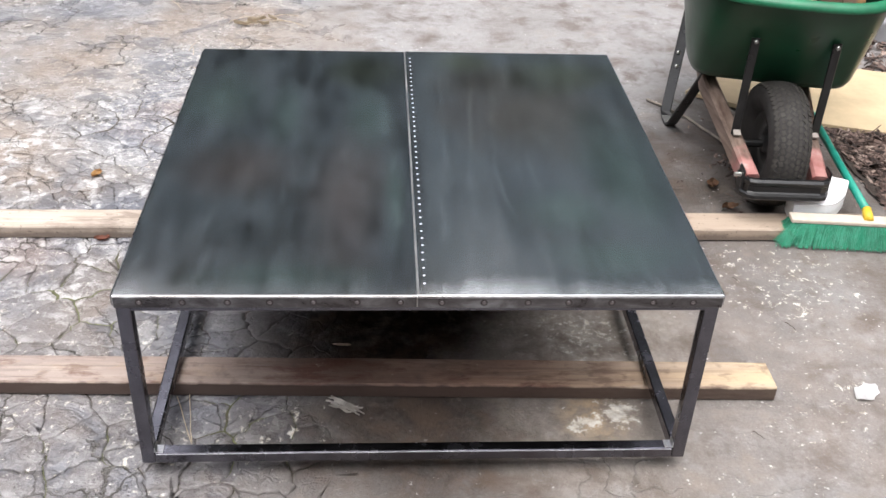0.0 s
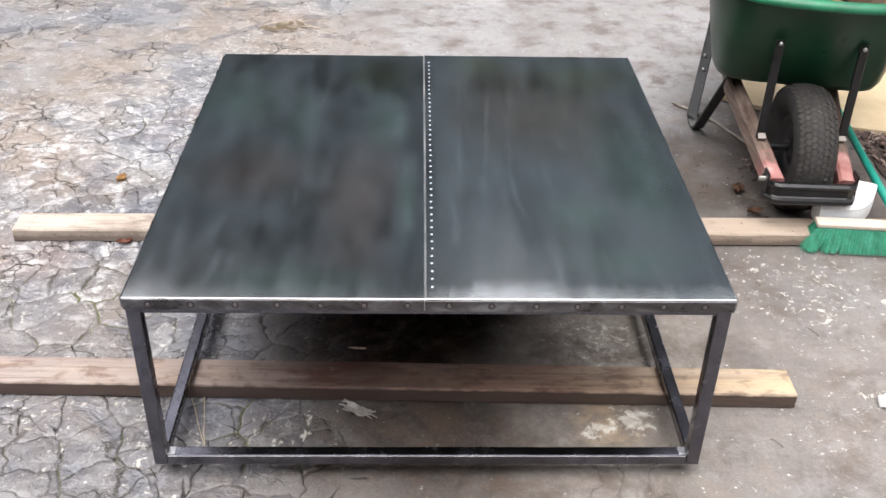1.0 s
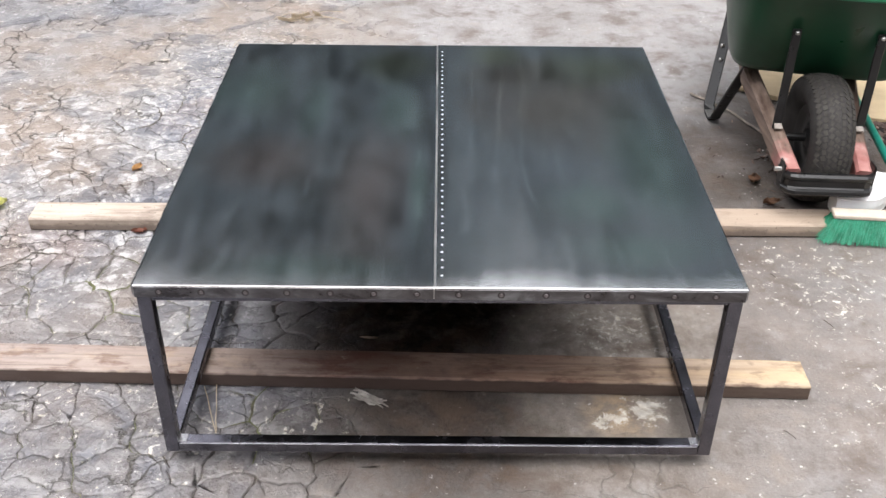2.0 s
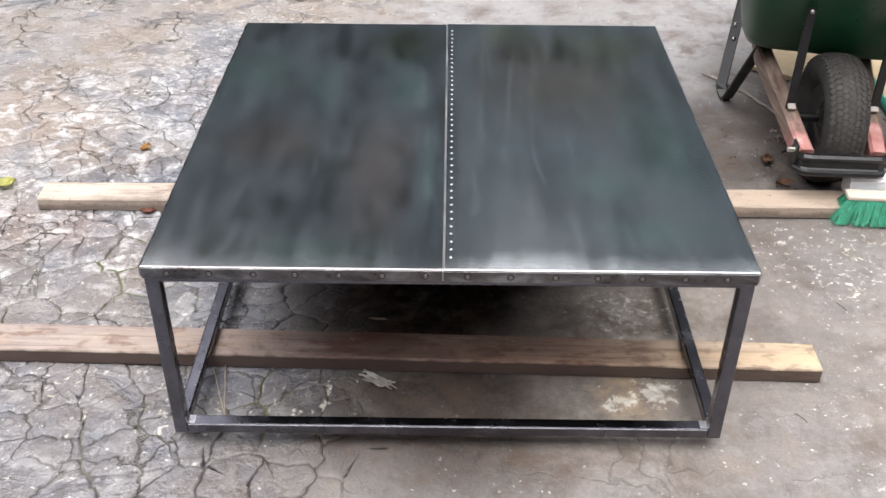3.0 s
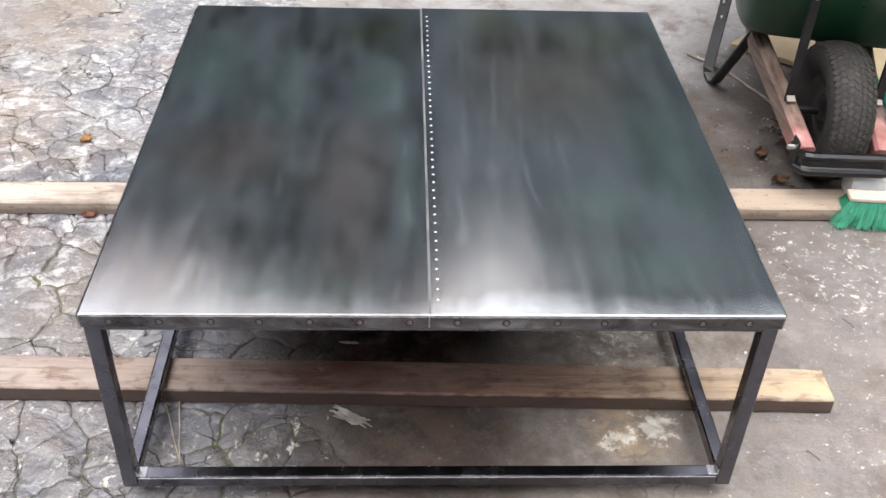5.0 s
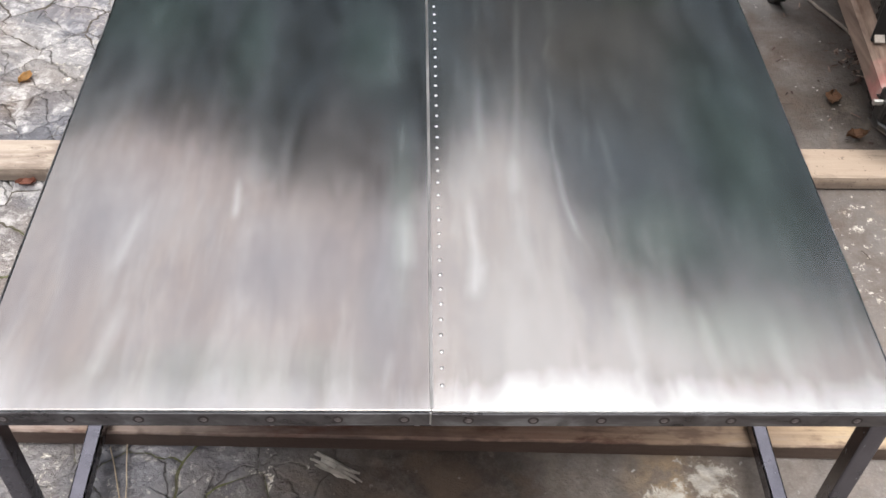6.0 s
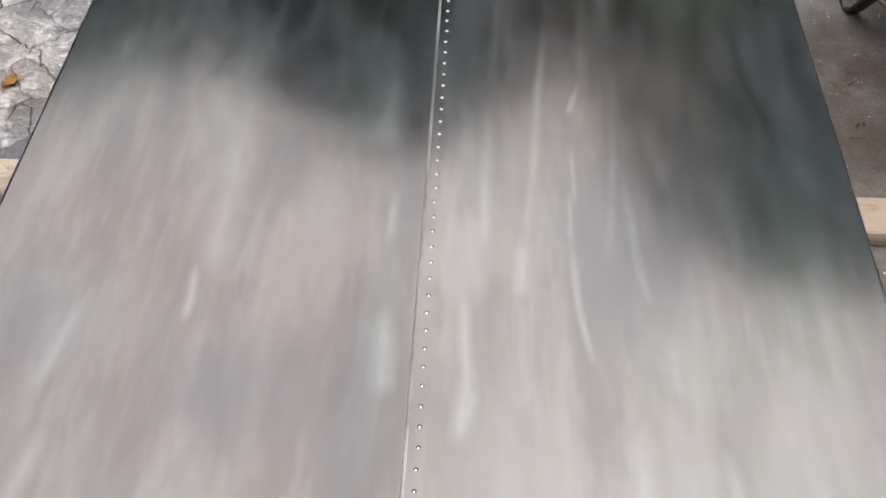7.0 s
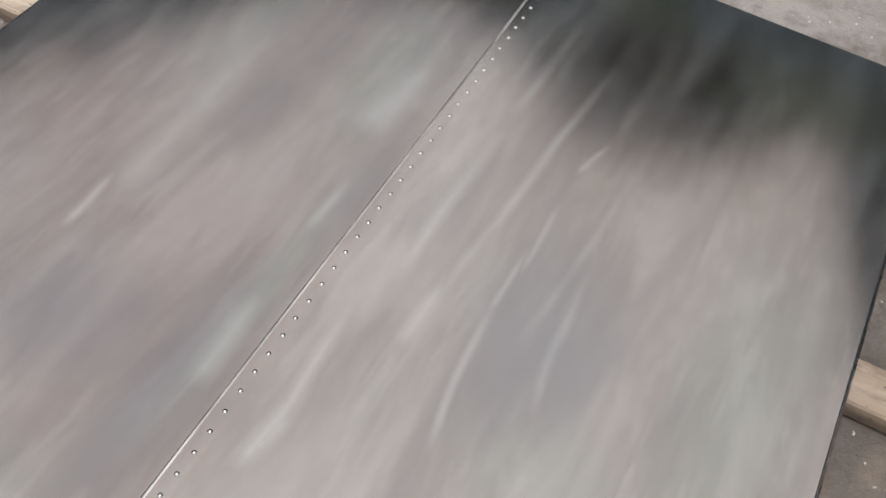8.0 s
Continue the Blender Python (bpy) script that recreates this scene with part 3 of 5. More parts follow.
M_LOG = timber("split_firewood", (0.10, 0.05, 0.03), (0.36, 0.19, 0.08), (0.50, 0.31, 0.14), 0.5)
M_BARK = plain("firewood_bark", (0.10, 0.065, 0.05), 0.9, 0.0, 0.5, 30, 0.8)


def handle_paint():
    """Wooden handle with the remains of red paint at its front end."""
    k = Mat("wood_with_red_paint", 0.65)
    wood = k.ramp(k.noise(1.0, 5, 0.6, k.scaled((40, 3, 40))), (0.35, (0.09, 0.055, 0.04)), (0.7, (0.27, 0.20, 0.16)))
    red = k.ramp(k.noise(20, 4), (0.3, (0.26, 0.085, 0.075)), (0.6, (0.40, 0.20, 0.18)), (0.75, (0.45, 0.36, 0.32)))
    front = k.math("ADD", k.math("MULTIPLY", k.axis(1), -7.0), k.math("MULTIPLY", k.noise(9, 4), 2.0))
    k.colour(k.mix(k.ramp(front, (0.0, 0.0), (0.35, 1.0)), wood, red))
    return k.bump(k.noise(80, 4), 0.3, 0.002).m


M_HANDLE = handle_paint()


# ---- mesh helpers ----
def part(name, bm, material, parent=None, label="", smooth=False):
    me = bpy.data.meshes.new(name)
    bm.to_mesh(me)
    bm.free()
    me.materials.append(material)
    if smooth:
        for p in me.polygons:
            p.use_smooth = True
    ob = new(name, me)
    if parent:
        ob.parent = parent
    if label:
        ob["label"] = label
    return ob


def thing(name, label, category, at=(0, 0, 0), turn=0.0, group="", kind=""):
    ob = tagged(new(name), label, category, group, kind)
    ob.matrix_world = pose(*at, 0, 0, turn)
    return ob


def box(bm, lo, hi, bevel=0.0, segments=2, m=None):
    c = [(a + b) / 2 for a, b in zip(lo, hi)]
    d = [b - a for a, b in zip(lo, hi)]
    g = bmesh.ops.create_cube(bm, size=1.0, matrix=Matrix.LocRotScale(c, None, d))
    vs = g["verts"]
    if bevel:
        es = list({e for v in vs for e in v.link_edges})
        r = bmesh.ops.bevel(bm, geom=es, offset=bevel, segments=segments, affect="EDGES", profile=0.5)
        vs = list({v for f in r["faces"] for v in f.verts} | {v for v in vs if v.is_valid})
    if m:
        bmesh.ops.transform(bm, matrix=m, verts=vs)
    return vs


def new_box(lo, hi, bevel=0.0, segments=2):
    bm = bmesh.new()
    box(bm, lo, hi, bevel, segments)
    return bm


def sweep(bm, path, section, closed_section=True, cap=True):
    """Carries a section (list of across, up) along a path of places."""
    path = [Vector(p) for p in path]
    rings = []
    for i, p in enumerate(path):
        d = (path[min(i + 1, len(path) - 1)] - path[max(i - 1, 0)]).normalized()
        up = Vector((0, 0, 1)) if abs(d.z) < 0.95 else Vector((0, 1, 0))
        side = d.cross(up).normalized()
        up = side.cross(d).normalized()
        rings.append([bm.verts.new(p + side * a + up * b) for a, b in section])
    n = len(section)
    for r0, r1 in zip(rings, rings[1:]):
        for i in range(n if closed_section else n - 1):
            bm.faces.new((r0[i], r0[(i + 1) % n], r1[(i + 1) % n], r1[i]))
    if cap and closed_section:
        bm.faces.new(rings[0][::-1])
        bm.faces.new(rings[-1])
    bmesh.ops.recalc_face_normals(bm, faces=bm.faces[:])
    return bm


def circle(r, n=12, ry=None):
    return [(r * math.cos(2 * math.pi * i / n), (ry or r) * math.sin(2 * math.pi * i / n)) for i in range(n)]


def bar_section(w, h, b=0.0015):
    x, y = w / 2, h / 2
    return [(-x + b, -y), (x - b, -y), (x, -y + b), (x, y - b), (x - b, y), (-x + b, y), (-x, y - b), (-x, -y + b)]


def rod(path, r, n=10):
    return sweep(bmesh.new(), path, circle(r, n))


def bar(a, b, w, h, bev=0.002):
    return sweep(bmesh.new(), [a, b], bar_section(w, h, bev))


def dome(r, h, n=12):
    """A rivet head: a low dome with its foot at z = 0."""
    bm = bmesh.new()
    rings = []
    for a in (0.0, 0.35, 0.7, 1.05, 1.35):
        rings.append([bm.verts.new((r * math.cos(a) * math.cos(t), r * math.cos(a) * math.sin(t), h * math.sin(a))) for t in (2 * math.pi * i / n for i in range(n))])
    for q, w in zip(rings, rings[1:]):
        for i in range(n):
            bm.faces.new((q[i], q[(i + 1) % n], w[(i + 1) % n], w[i]))
    bm.faces.new(rings[-1])
    return bm


# ---- ground ----
FIELD = (-2.5, -0.75, 2.3, 3.3)
BED = -0.006


def crack_width(x, y):
    """Half the width of the cracks at a place: a broken area beside and under the table."""
    wob = noise.noise((x * 2.3, y * 2.3, 3.1)) * 0.16
    a = min(max((-0.08 + wob - x) / 0.22, 0.0), 1.0)
    b = min(max((1.74 + wob * 0.2 - y) / 0.04, 0.0), 1.0)
    w = 0.0021 * a * b * max(0.3, 0.75 + 0.7 * noise.noise((x * 1.7, y * 1.7, 9.0)) + 0.7 * noise.noise((x * 9, y * 9, 19.0)))
    w *= 1.0 - 0.45 * min(max((y - 0.75) / 0.3, 0.0), 1.0)
    if x < -1.0:
        w *= max(0.6, 1.0 - 0.4 * (-1.0 - x))
    # a few hair cracks in the sound part
    hair = 0.0007 if noise.noise((x * 1.1, y * 1.1, 40.0)) > 0.28 and y < 0.15 else 0.0
    return max(w, hair, 0.0)


def voronoi_cells():
    rng = random.Random(11)
    x0, y0, x1, y1 = FIELD
    step = 0.094
    nx, ny = int((x1 - x0) / step) + 1, int((y1 - y0) / step) + 1
    seeds = {}
    for i in range(-1, nx + 1):
        for j in range(-1, ny + 1):
            if rng.random() < 0.2:
                continue
            seeds[i, j] = (x0 + (i + 0.5 + rng.uniform(-0.47, 0.47)) * step * 1.08, y0 + (j + 0.5 + rng.uniform(-0.47, 0.47)) * step * 0.93)
    for (i, j), (sx, sy) in seeds.items():
        poly = [(x0, y0), (x1, y0), (x1, y1), (x0, y1)]
        for di in range(-4, 5):
            for dj in range(-4, 5):
                o = seeds.get((i + di, j + dj))
                if not o or (di == 0 and dj == 0):
                    continue
                mx, my, dx, dy = (sx + o[0]) / 2, (sy + o[1]) / 2, o[0] - sx, o[1] - sy
                out = []
                for k in range(len(poly)):
                    p, q = poly[k], poly[(k + 1) % len(poly)]
                    a = (p[0] - mx) * dx + (p[1] - my) * dy
                    b = (q[0] - mx) * dx + (q[1] - my) * dy
                    if a <= 0:
                        out.append(p)
                    if (a < 0 < b) or (b < 0 < a):
                        t = a / (a - b)
                        out.append((p[0] + (q[0] - p[0]) * t, p[1] + (q[1] - p[1]) * t))
                poly = out
                if not poly:
                    break
            if not poly:
                break
        if len(poly) > 2:
            yield poly


def ragged(poly):
    """Splits the sides and shifts them by one field of noise, so that neighbours still meet."""
    x0, y0, x1, y1 = FIELD
    pts = []
    for k in range(len(poly)):
        p, q = poly[k], poly[(k + 1) % len(poly)]
        d = math.hypot(q[0] - p[0], q[1] - p[1])
        if d < 1e-5:
            continue
        n = max(1, int(d / 0.0105))
        for t in range(n):
            pts.append((p[0] + (q[0] - p[0]) * t / n, p[1] + (q[1] - p[1]) * t / n))
    out = []
    for x, y in pts:
        if min(x - x0, x1 - x, y - y0, y1 - y) > 0.02:
            v = noise.noise_vector((x * 75, y * 75, 4.5)) * 0.0085 + noise.noise_vector((x * 21, y * 21, 0.5)) * 0.012 + noise.noise_vector((x * 5, y * 5, 7.5)) * 0.03
            x, y = x + v.x, y + v.y
        out.append((x, y))
    return out


def ground_height(x, y):
    return 0.004 * noise.noise((x * 1.6, y * 1.6, 2.0)) - 0.002


def plate_data(pts, rng, verts, faces):
    """One piece of asphalt: a ragged outline with worn edges, slightly domed on top."""
    n = len(pts)
    cx, cy = sum(p[0] for p in pts) / n, sum(p[1] for p in pts) / n
    w = [crack_width(*p) for p in pts]
    worn = max(w) > 0.0008
    lift = rng.uniform(-0.0015, 0.0025) if worn else 0.0
    tx, ty = (rng.uniform(-0.022, 0.022), rng.uniform(-0.022, 0.022)) if worn else (0, 0)
    base = len(verts)
    dome = min(max((cy - 0.25) / 0.6, 0.10), 1.0)
    # each ring: share of the way in to the middle, height
    rings = ((0.0, BED), (0.0, -0.0035 - 0.0017 * dome), (0.02 + 0.05 * dome, -0.0003 - 0.0019 * dome), (0.12 + 0.08 * dome, 0.0004), (0.52, 0.0004 + 0.0018 * dome)) if worn else ((0.0, BED), (0.0, 0.0))
    for g, z in rings:
        for k in range(n):
            x, y = pts[k]
            d = math.hypot(cx - x, cy - y) or 1.0
            f = min(w[k] / 0.002, 1.0)
            i = g + (w[k] if z > BED else w[k] * 0.5) / d
            px, py = x + (cx - x) * i, y + (cy - y) * i
            zz = z
            if z > BED:
                zz = ground_height(px, py) + f * (z + lift + dome * (tx * (px - cx) + ty * (py - cy)))
                if worn and g > 0.1:
                    zz += (0.0005 + 0.0011 * dome) * noise.noise((px * 38, py * 38, 6.0)) + 0.0009 * noise.noise((px * 90, py * 90, 2.0))
            verts.append((px, py, zz))
    m = len(rings)
    for r in range(m - 1):
        for k in range(n):
            a, b = base + r * n + k, base + r * n + (k + 1) % n
            faces.append((a, b, b + n, a + n))
    verts.append((cx, cy, ground_height(cx, cy) + (0.0004 + 0.0022 * dome + lift if worn else 0.0)))
    for k in range(n):
        faces.append((base + (m - 1) * n + k, base + (m - 1) * n + (k + 1) % n, len(verts) - 1))
    return worn, (cx, cy)


def mesh_object(name, verts, faces, material, parent=None, smooth=False):
    me = bpy.data.meshes.new(name)
    me.from_pydata(verts, [], faces)
    me.materials.append(material)
    if smooth:
        me.polygons.foreach_set("use_smooth", [True] * len(me.polygons))
    me.update()
    ob = new(name, me)
    if parent:
        ob.parent = parent
    return ob


def build_ground():
    x0, y0, x1, y1 = FIELD
    far = 400.0
    xs, ys = [-far, -20, x0 - 0.001, x0, x1, x1 + 0.001, 20, far], [-far, -20, y0 - 0.001, y0, y1, y1 + 0.001, 20, far]
    verts = [(x, y, BED if (2 < i < 5 and 2 < j < 5) else 0.0) for j, y in enumerate(ys) for i, x in enumerate(xs)]
    verts = [(x, y, BED if (x0 <= x <= x1 and y0 <= y <= y1) else 0.0) for x, y, z in verts]
    faces, n = [], len(xs)
    for j in range(len(ys) - 1):
        for i in range(n - 1):
            faces.append((j * n + i, j * n + i + 1, (j + 1) * n + i + 1, (j + 1) * n + i))
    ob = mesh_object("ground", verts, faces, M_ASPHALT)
    ob.data.materials.append(M_SOIL)
    for p in ob.data.polygons:
        c = p.center
        if x0 < c.x < x1 and y0 < c.y < y1:
            p.material_index = 1
    return tagged(ob, "old stained asphalt drive, broken into plates beside the table", "ground", kind="structure")


ground = build_ground()


# ---- table ----
W, D, H, LIFT, TUBE = 1.067, 1.0913, 0.4404, 0.0371, 0.0255
RIVET_X, SEAM_X, APRON = 0.0025, -0.0115, 0.0245


def build_table():
    t = thing("coffee_table", "coffee table with dark patinated riveted steel top on black frame", "table", (0, 0, LIFT))
    top = H - LIFT
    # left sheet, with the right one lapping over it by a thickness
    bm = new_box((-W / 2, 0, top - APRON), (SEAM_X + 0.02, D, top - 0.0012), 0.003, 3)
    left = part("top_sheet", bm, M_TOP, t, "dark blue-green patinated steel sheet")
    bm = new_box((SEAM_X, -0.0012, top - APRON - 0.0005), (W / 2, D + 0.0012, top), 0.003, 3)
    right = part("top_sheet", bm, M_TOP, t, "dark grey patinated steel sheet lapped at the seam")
    bm = bmesh.new()
    sweep(bm, [(SEAM_X, 0.004, top - 0.0012), (SEAM_X + 0.0006, D / 2, top - 0.0012), (SEAM_X, D - 0.004, top - 0.0012)], [(-0.0008, 0.0), (0.0037, 0.0), (0.0034, 0.00135), (0.0014, 0.0018), (-0.0004, 0.0011)])
    part("seam_edge", bm, M_BARE, right, "bright bare edge of the lapped sheet")
    bm = bmesh.new()
    sweep(bm, [(SEAM_X, -0.0004, top - 0.003), (SEAM_X, -0.0004, top - APRON)], [(-0.0008, -0.0014), (0.0012, -0.0014), (0.0012, 0.001), (-0.0008, 0.001)])
    part("seam_edge", bm, M_BARE, right, "bright bare edge of the lapped sheet")
    for lo, hi, owner in (((-W / 2 + 0.003, -0.0026, top - APRON - 0.0006), (SEAM_X - 0.0012, -0.0004, top - 0.0030), left), ((SEAM_X + 0.0014, -0.0036, top - APRON - 0.0008), (W / 2 - 0.003, -0.0016, top - 0.0030), right)):
        part("rim_face", new_box(lo, hi, 0.0006, 1), M_APRON, owner, "blotched dark upright rim")
    for side, owner in ((-1, left), (1, right)):
        x = side * W / 2
        part("rim_face", new_box((min(x, x + side * 0.002), 0.003, top - APRON - 0.0006), (max(x, x + side * 0.002), D - 0.003, top - 0.003), 0.0006, 1), M_APRON, owner, "blotched dark upright rim")
    rivet = bmesh.new()
    rings = [[rivet.verts.new((0.0028 * q * math.cos(math.tau * i / 12), 0.0028 * q * math.sin(math.tau * i / 12), 0.0016 * (1 - q * q))) for i in range(12)] for q in (1.0, 0.82, 0.58, 0.34, 0.12)]
    for q, w in zip(rings, rings[1:]):
        for i in range(12):
            rivet.faces.new((q[i], q[(i + 1) % 12], w[(i + 1) % 12], w[i]))
    rivet.faces.new(rings[-1])
    me = bpy.data.meshes.new("rivet")
    rivet.to_mesh(me)
    rivet.free()
    me.materials.append(M_RIVET)
    for p in me.polygons:
        p.use_smooth = True
    rng = random.Random(3)
    for k in range(42):
        r = new("rivet", me)
        r.parent = right
        r.matrix_local = pose(RIVET_X + rng.uniform(-0.0006, 0.0006), 0.035 + 0.0246 * k + rng.uniform(-0.0006, 0.0006), top - 0.0002)
    bolt = dome(0.0042, 0.0015)
    ring = [bolt.verts.new((0.0066 * math.cos(math.tau * i / 12), 0.0066 * math.sin(math.tau * i / 12), 0.0003)) for i in range(12)]
    lip = [bolt.verts.new((0.0040 * math.cos(math.tau * i / 12), 0.0040 * math.sin(math.tau * i / 12), 0.0006)) for i in range(12)]
    for i in range(12):
        bolt.faces.new((ring[i], ring[(i + 1) % 12], lip[(i + 1) % 12], lip[i])).material_index = 1
    mb = bpy.data.meshes.new("rivet")
    bolt.to_mesh(mb)
    bolt.free()
    mb.materials.append(M_RUST)
    mb.materials.append(M_RING)
    for p in mb.polygons:
        p.use_smooth = True
    for k in range(14):
        x = -0.486 + 0.0741 * k
        r = new("rivet", mb)
        r.parent = left if x < SEAM_X else right
        r.matrix_local = pose(x + rng.uniform(-0.002, 0.002), -0.0025 if x < SEAM_X else -0.0035, top - APRON * 0.55, 90, 0, 0)
    for side in (-1, 1):
        for k in range(14):
            r = new("rivet", mb)
            r.parent = left if side < 0 else right
            r.matrix_local = pose(side * (W / 2 + 0.0019), 0.06 + 0.0741 * k, top - APRON * 0.55, 0, side * 90, 0)
    for k in range(14):
        x = -0.486 + 0.0741 * k
        r = new("rivet", mb)
        r.parent = left if x < SEAM_X else right
        r.matrix_local = pose(x, D + (0 if x < SEAM_X else 0.0012), top - APRON * 0.55, -90, 0, 0)
    # unseen panel, added to keep bounced light off the ground below
    part("bounce_blocker", new_box((-W / 2 + 0.03, 0.03, top - APRON - 0.012), (W / 2 - 0.03, D - 0.03, top - APRON - 0.0008), 0.001), M_UNDER, t, "unseen black panel added under the top to cut bounced light")
    e, s = 0.0035, TUBE
    xl, xr, yf, yb = -W / 2 + e, W / 2 - e, e, D - e
    for x in (xl, xr - s):
        for y in (yf, yb - s):
            part("leg", new_box((x, y, 0), (x + s, y + s, top - APRON - 0.0005), 0.0030, 3), M_TUBE, t)
    for y in (yf, yb - s):
        rail = part("bottom_rail", new_box((xl + s, y + 0.0003, 0.0004), (xr - s, y + s - 0.0003, s), 0.0030, 3), M_TUBE, t)
        # edge highlight along the rail, drawn as a thin bright strip
        bm = bmesh.new()
        sweep(bm, [(xl + s + 0.004, y + 0.0003, s), (0.1, y + 0.0003, s), (xr - s - 0.004, y + 0.0003, s)], [(0.0004, -0.0018), (0.0018, -0.0018), (0.0018, -0.0004), (0.0008, -0.0006)])
        part("edge_highlight", bm, M_HIGHLIGHT, rail, "bright line of the rubbed edge with its highlight painted in")
        part("top_rail", new_box((xl + s, y + 0.0003, top - APRON - 0.0125), (xr - s, y + s, top - APRON - 0.0006), 0.002), M_TUBE, t)
    for x in (xl, xr - s):
        part("bottom_rail", new_box((x + 0.0003, yf + s, 0.0004), (x + s - 0.0003, yb - s, s), 0.0030, 3), M_TUBE, t)
        part("top_rail", new_box((x + 0.0003, yf + s, top - APRON - 0.0125), (x + s, yb - s, top - APRON - 0.0006), 0.002), M_TUBE, t)
    # bright ground weld at the inner corners of the bottom frame
    for x, d in ((xl + s, 1), (xr - s, -1)):
        bm = bmesh.new()
        box(bm, (min(x, x + d * 0.016), yf + 0.003, s - 0.001), (max(x, x + d * 0.016), yf + s - 0.002, s + 0.0009), 0.0006)
        box(bm, (min(x - d * 0.0008, x + d * 0.0015), yf + 0.002, s), (max(x - d * 0.0008, x + d * 0.0015), yf + s - 0.003, s + 0.012), 0.0005)
        part("weld", bm, M_WELD, t, "bright ground-down weld")
    return t


build_table()


# ---- planks ----
def build_plank(name_label, a, b, width, height, material, seed):
    """A sawn board from a to b (its centre line on the ground), slightly bowed and chipped."""
    rng = random.Random(seed)
    ax, ay = a
    bx, by = b
    length = math.hypot(bx - ax, by - ay)
    bm = bmesh.new()
    n = 36
    pts = []
    for i in range(n + 1):
        x = length * i / n
        pts.append((x, 0.006 * math.sin(2.2 * i / n + seed) - 0.003, height / 2))
    r = 0.0035
    rings = []
    for i, (x, y, z) in enumerate(pts):
        sec = bar_section(width, height, r)
        rings.append([bm.verts.new((x, y + p * (1 + rng.uniform(-0.008, 0.008)), z + q + (rng.uniform(-0.0012, 0.0006) if q > 0 else 0.0))) for p, q in sec])
    for q, w in zip(rings, rings[1:]):
        for i in range(8):
            bm.faces.new((q[i], q[(i + 1) % 8], w[(i + 1) % 8], w[i]))
    bm.faces.new(rings[0][::-1])
    bm.faces.new(rings[-1])
    bmesh.ops.recalc_face_normals(bm, faces=bm.faces[:])
    ob = part("plank", bm, material)
    ob.matrix_world = pose(ax, ay, 0, 0, 0, math.degrees(math.atan2(by - ay, bx - ax)))
    return tagged(ob, name_label, "plank", "planks under the table")


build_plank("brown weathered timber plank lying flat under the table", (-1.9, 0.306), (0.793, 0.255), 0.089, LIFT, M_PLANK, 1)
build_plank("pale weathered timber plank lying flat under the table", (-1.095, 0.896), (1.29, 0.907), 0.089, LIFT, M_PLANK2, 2)


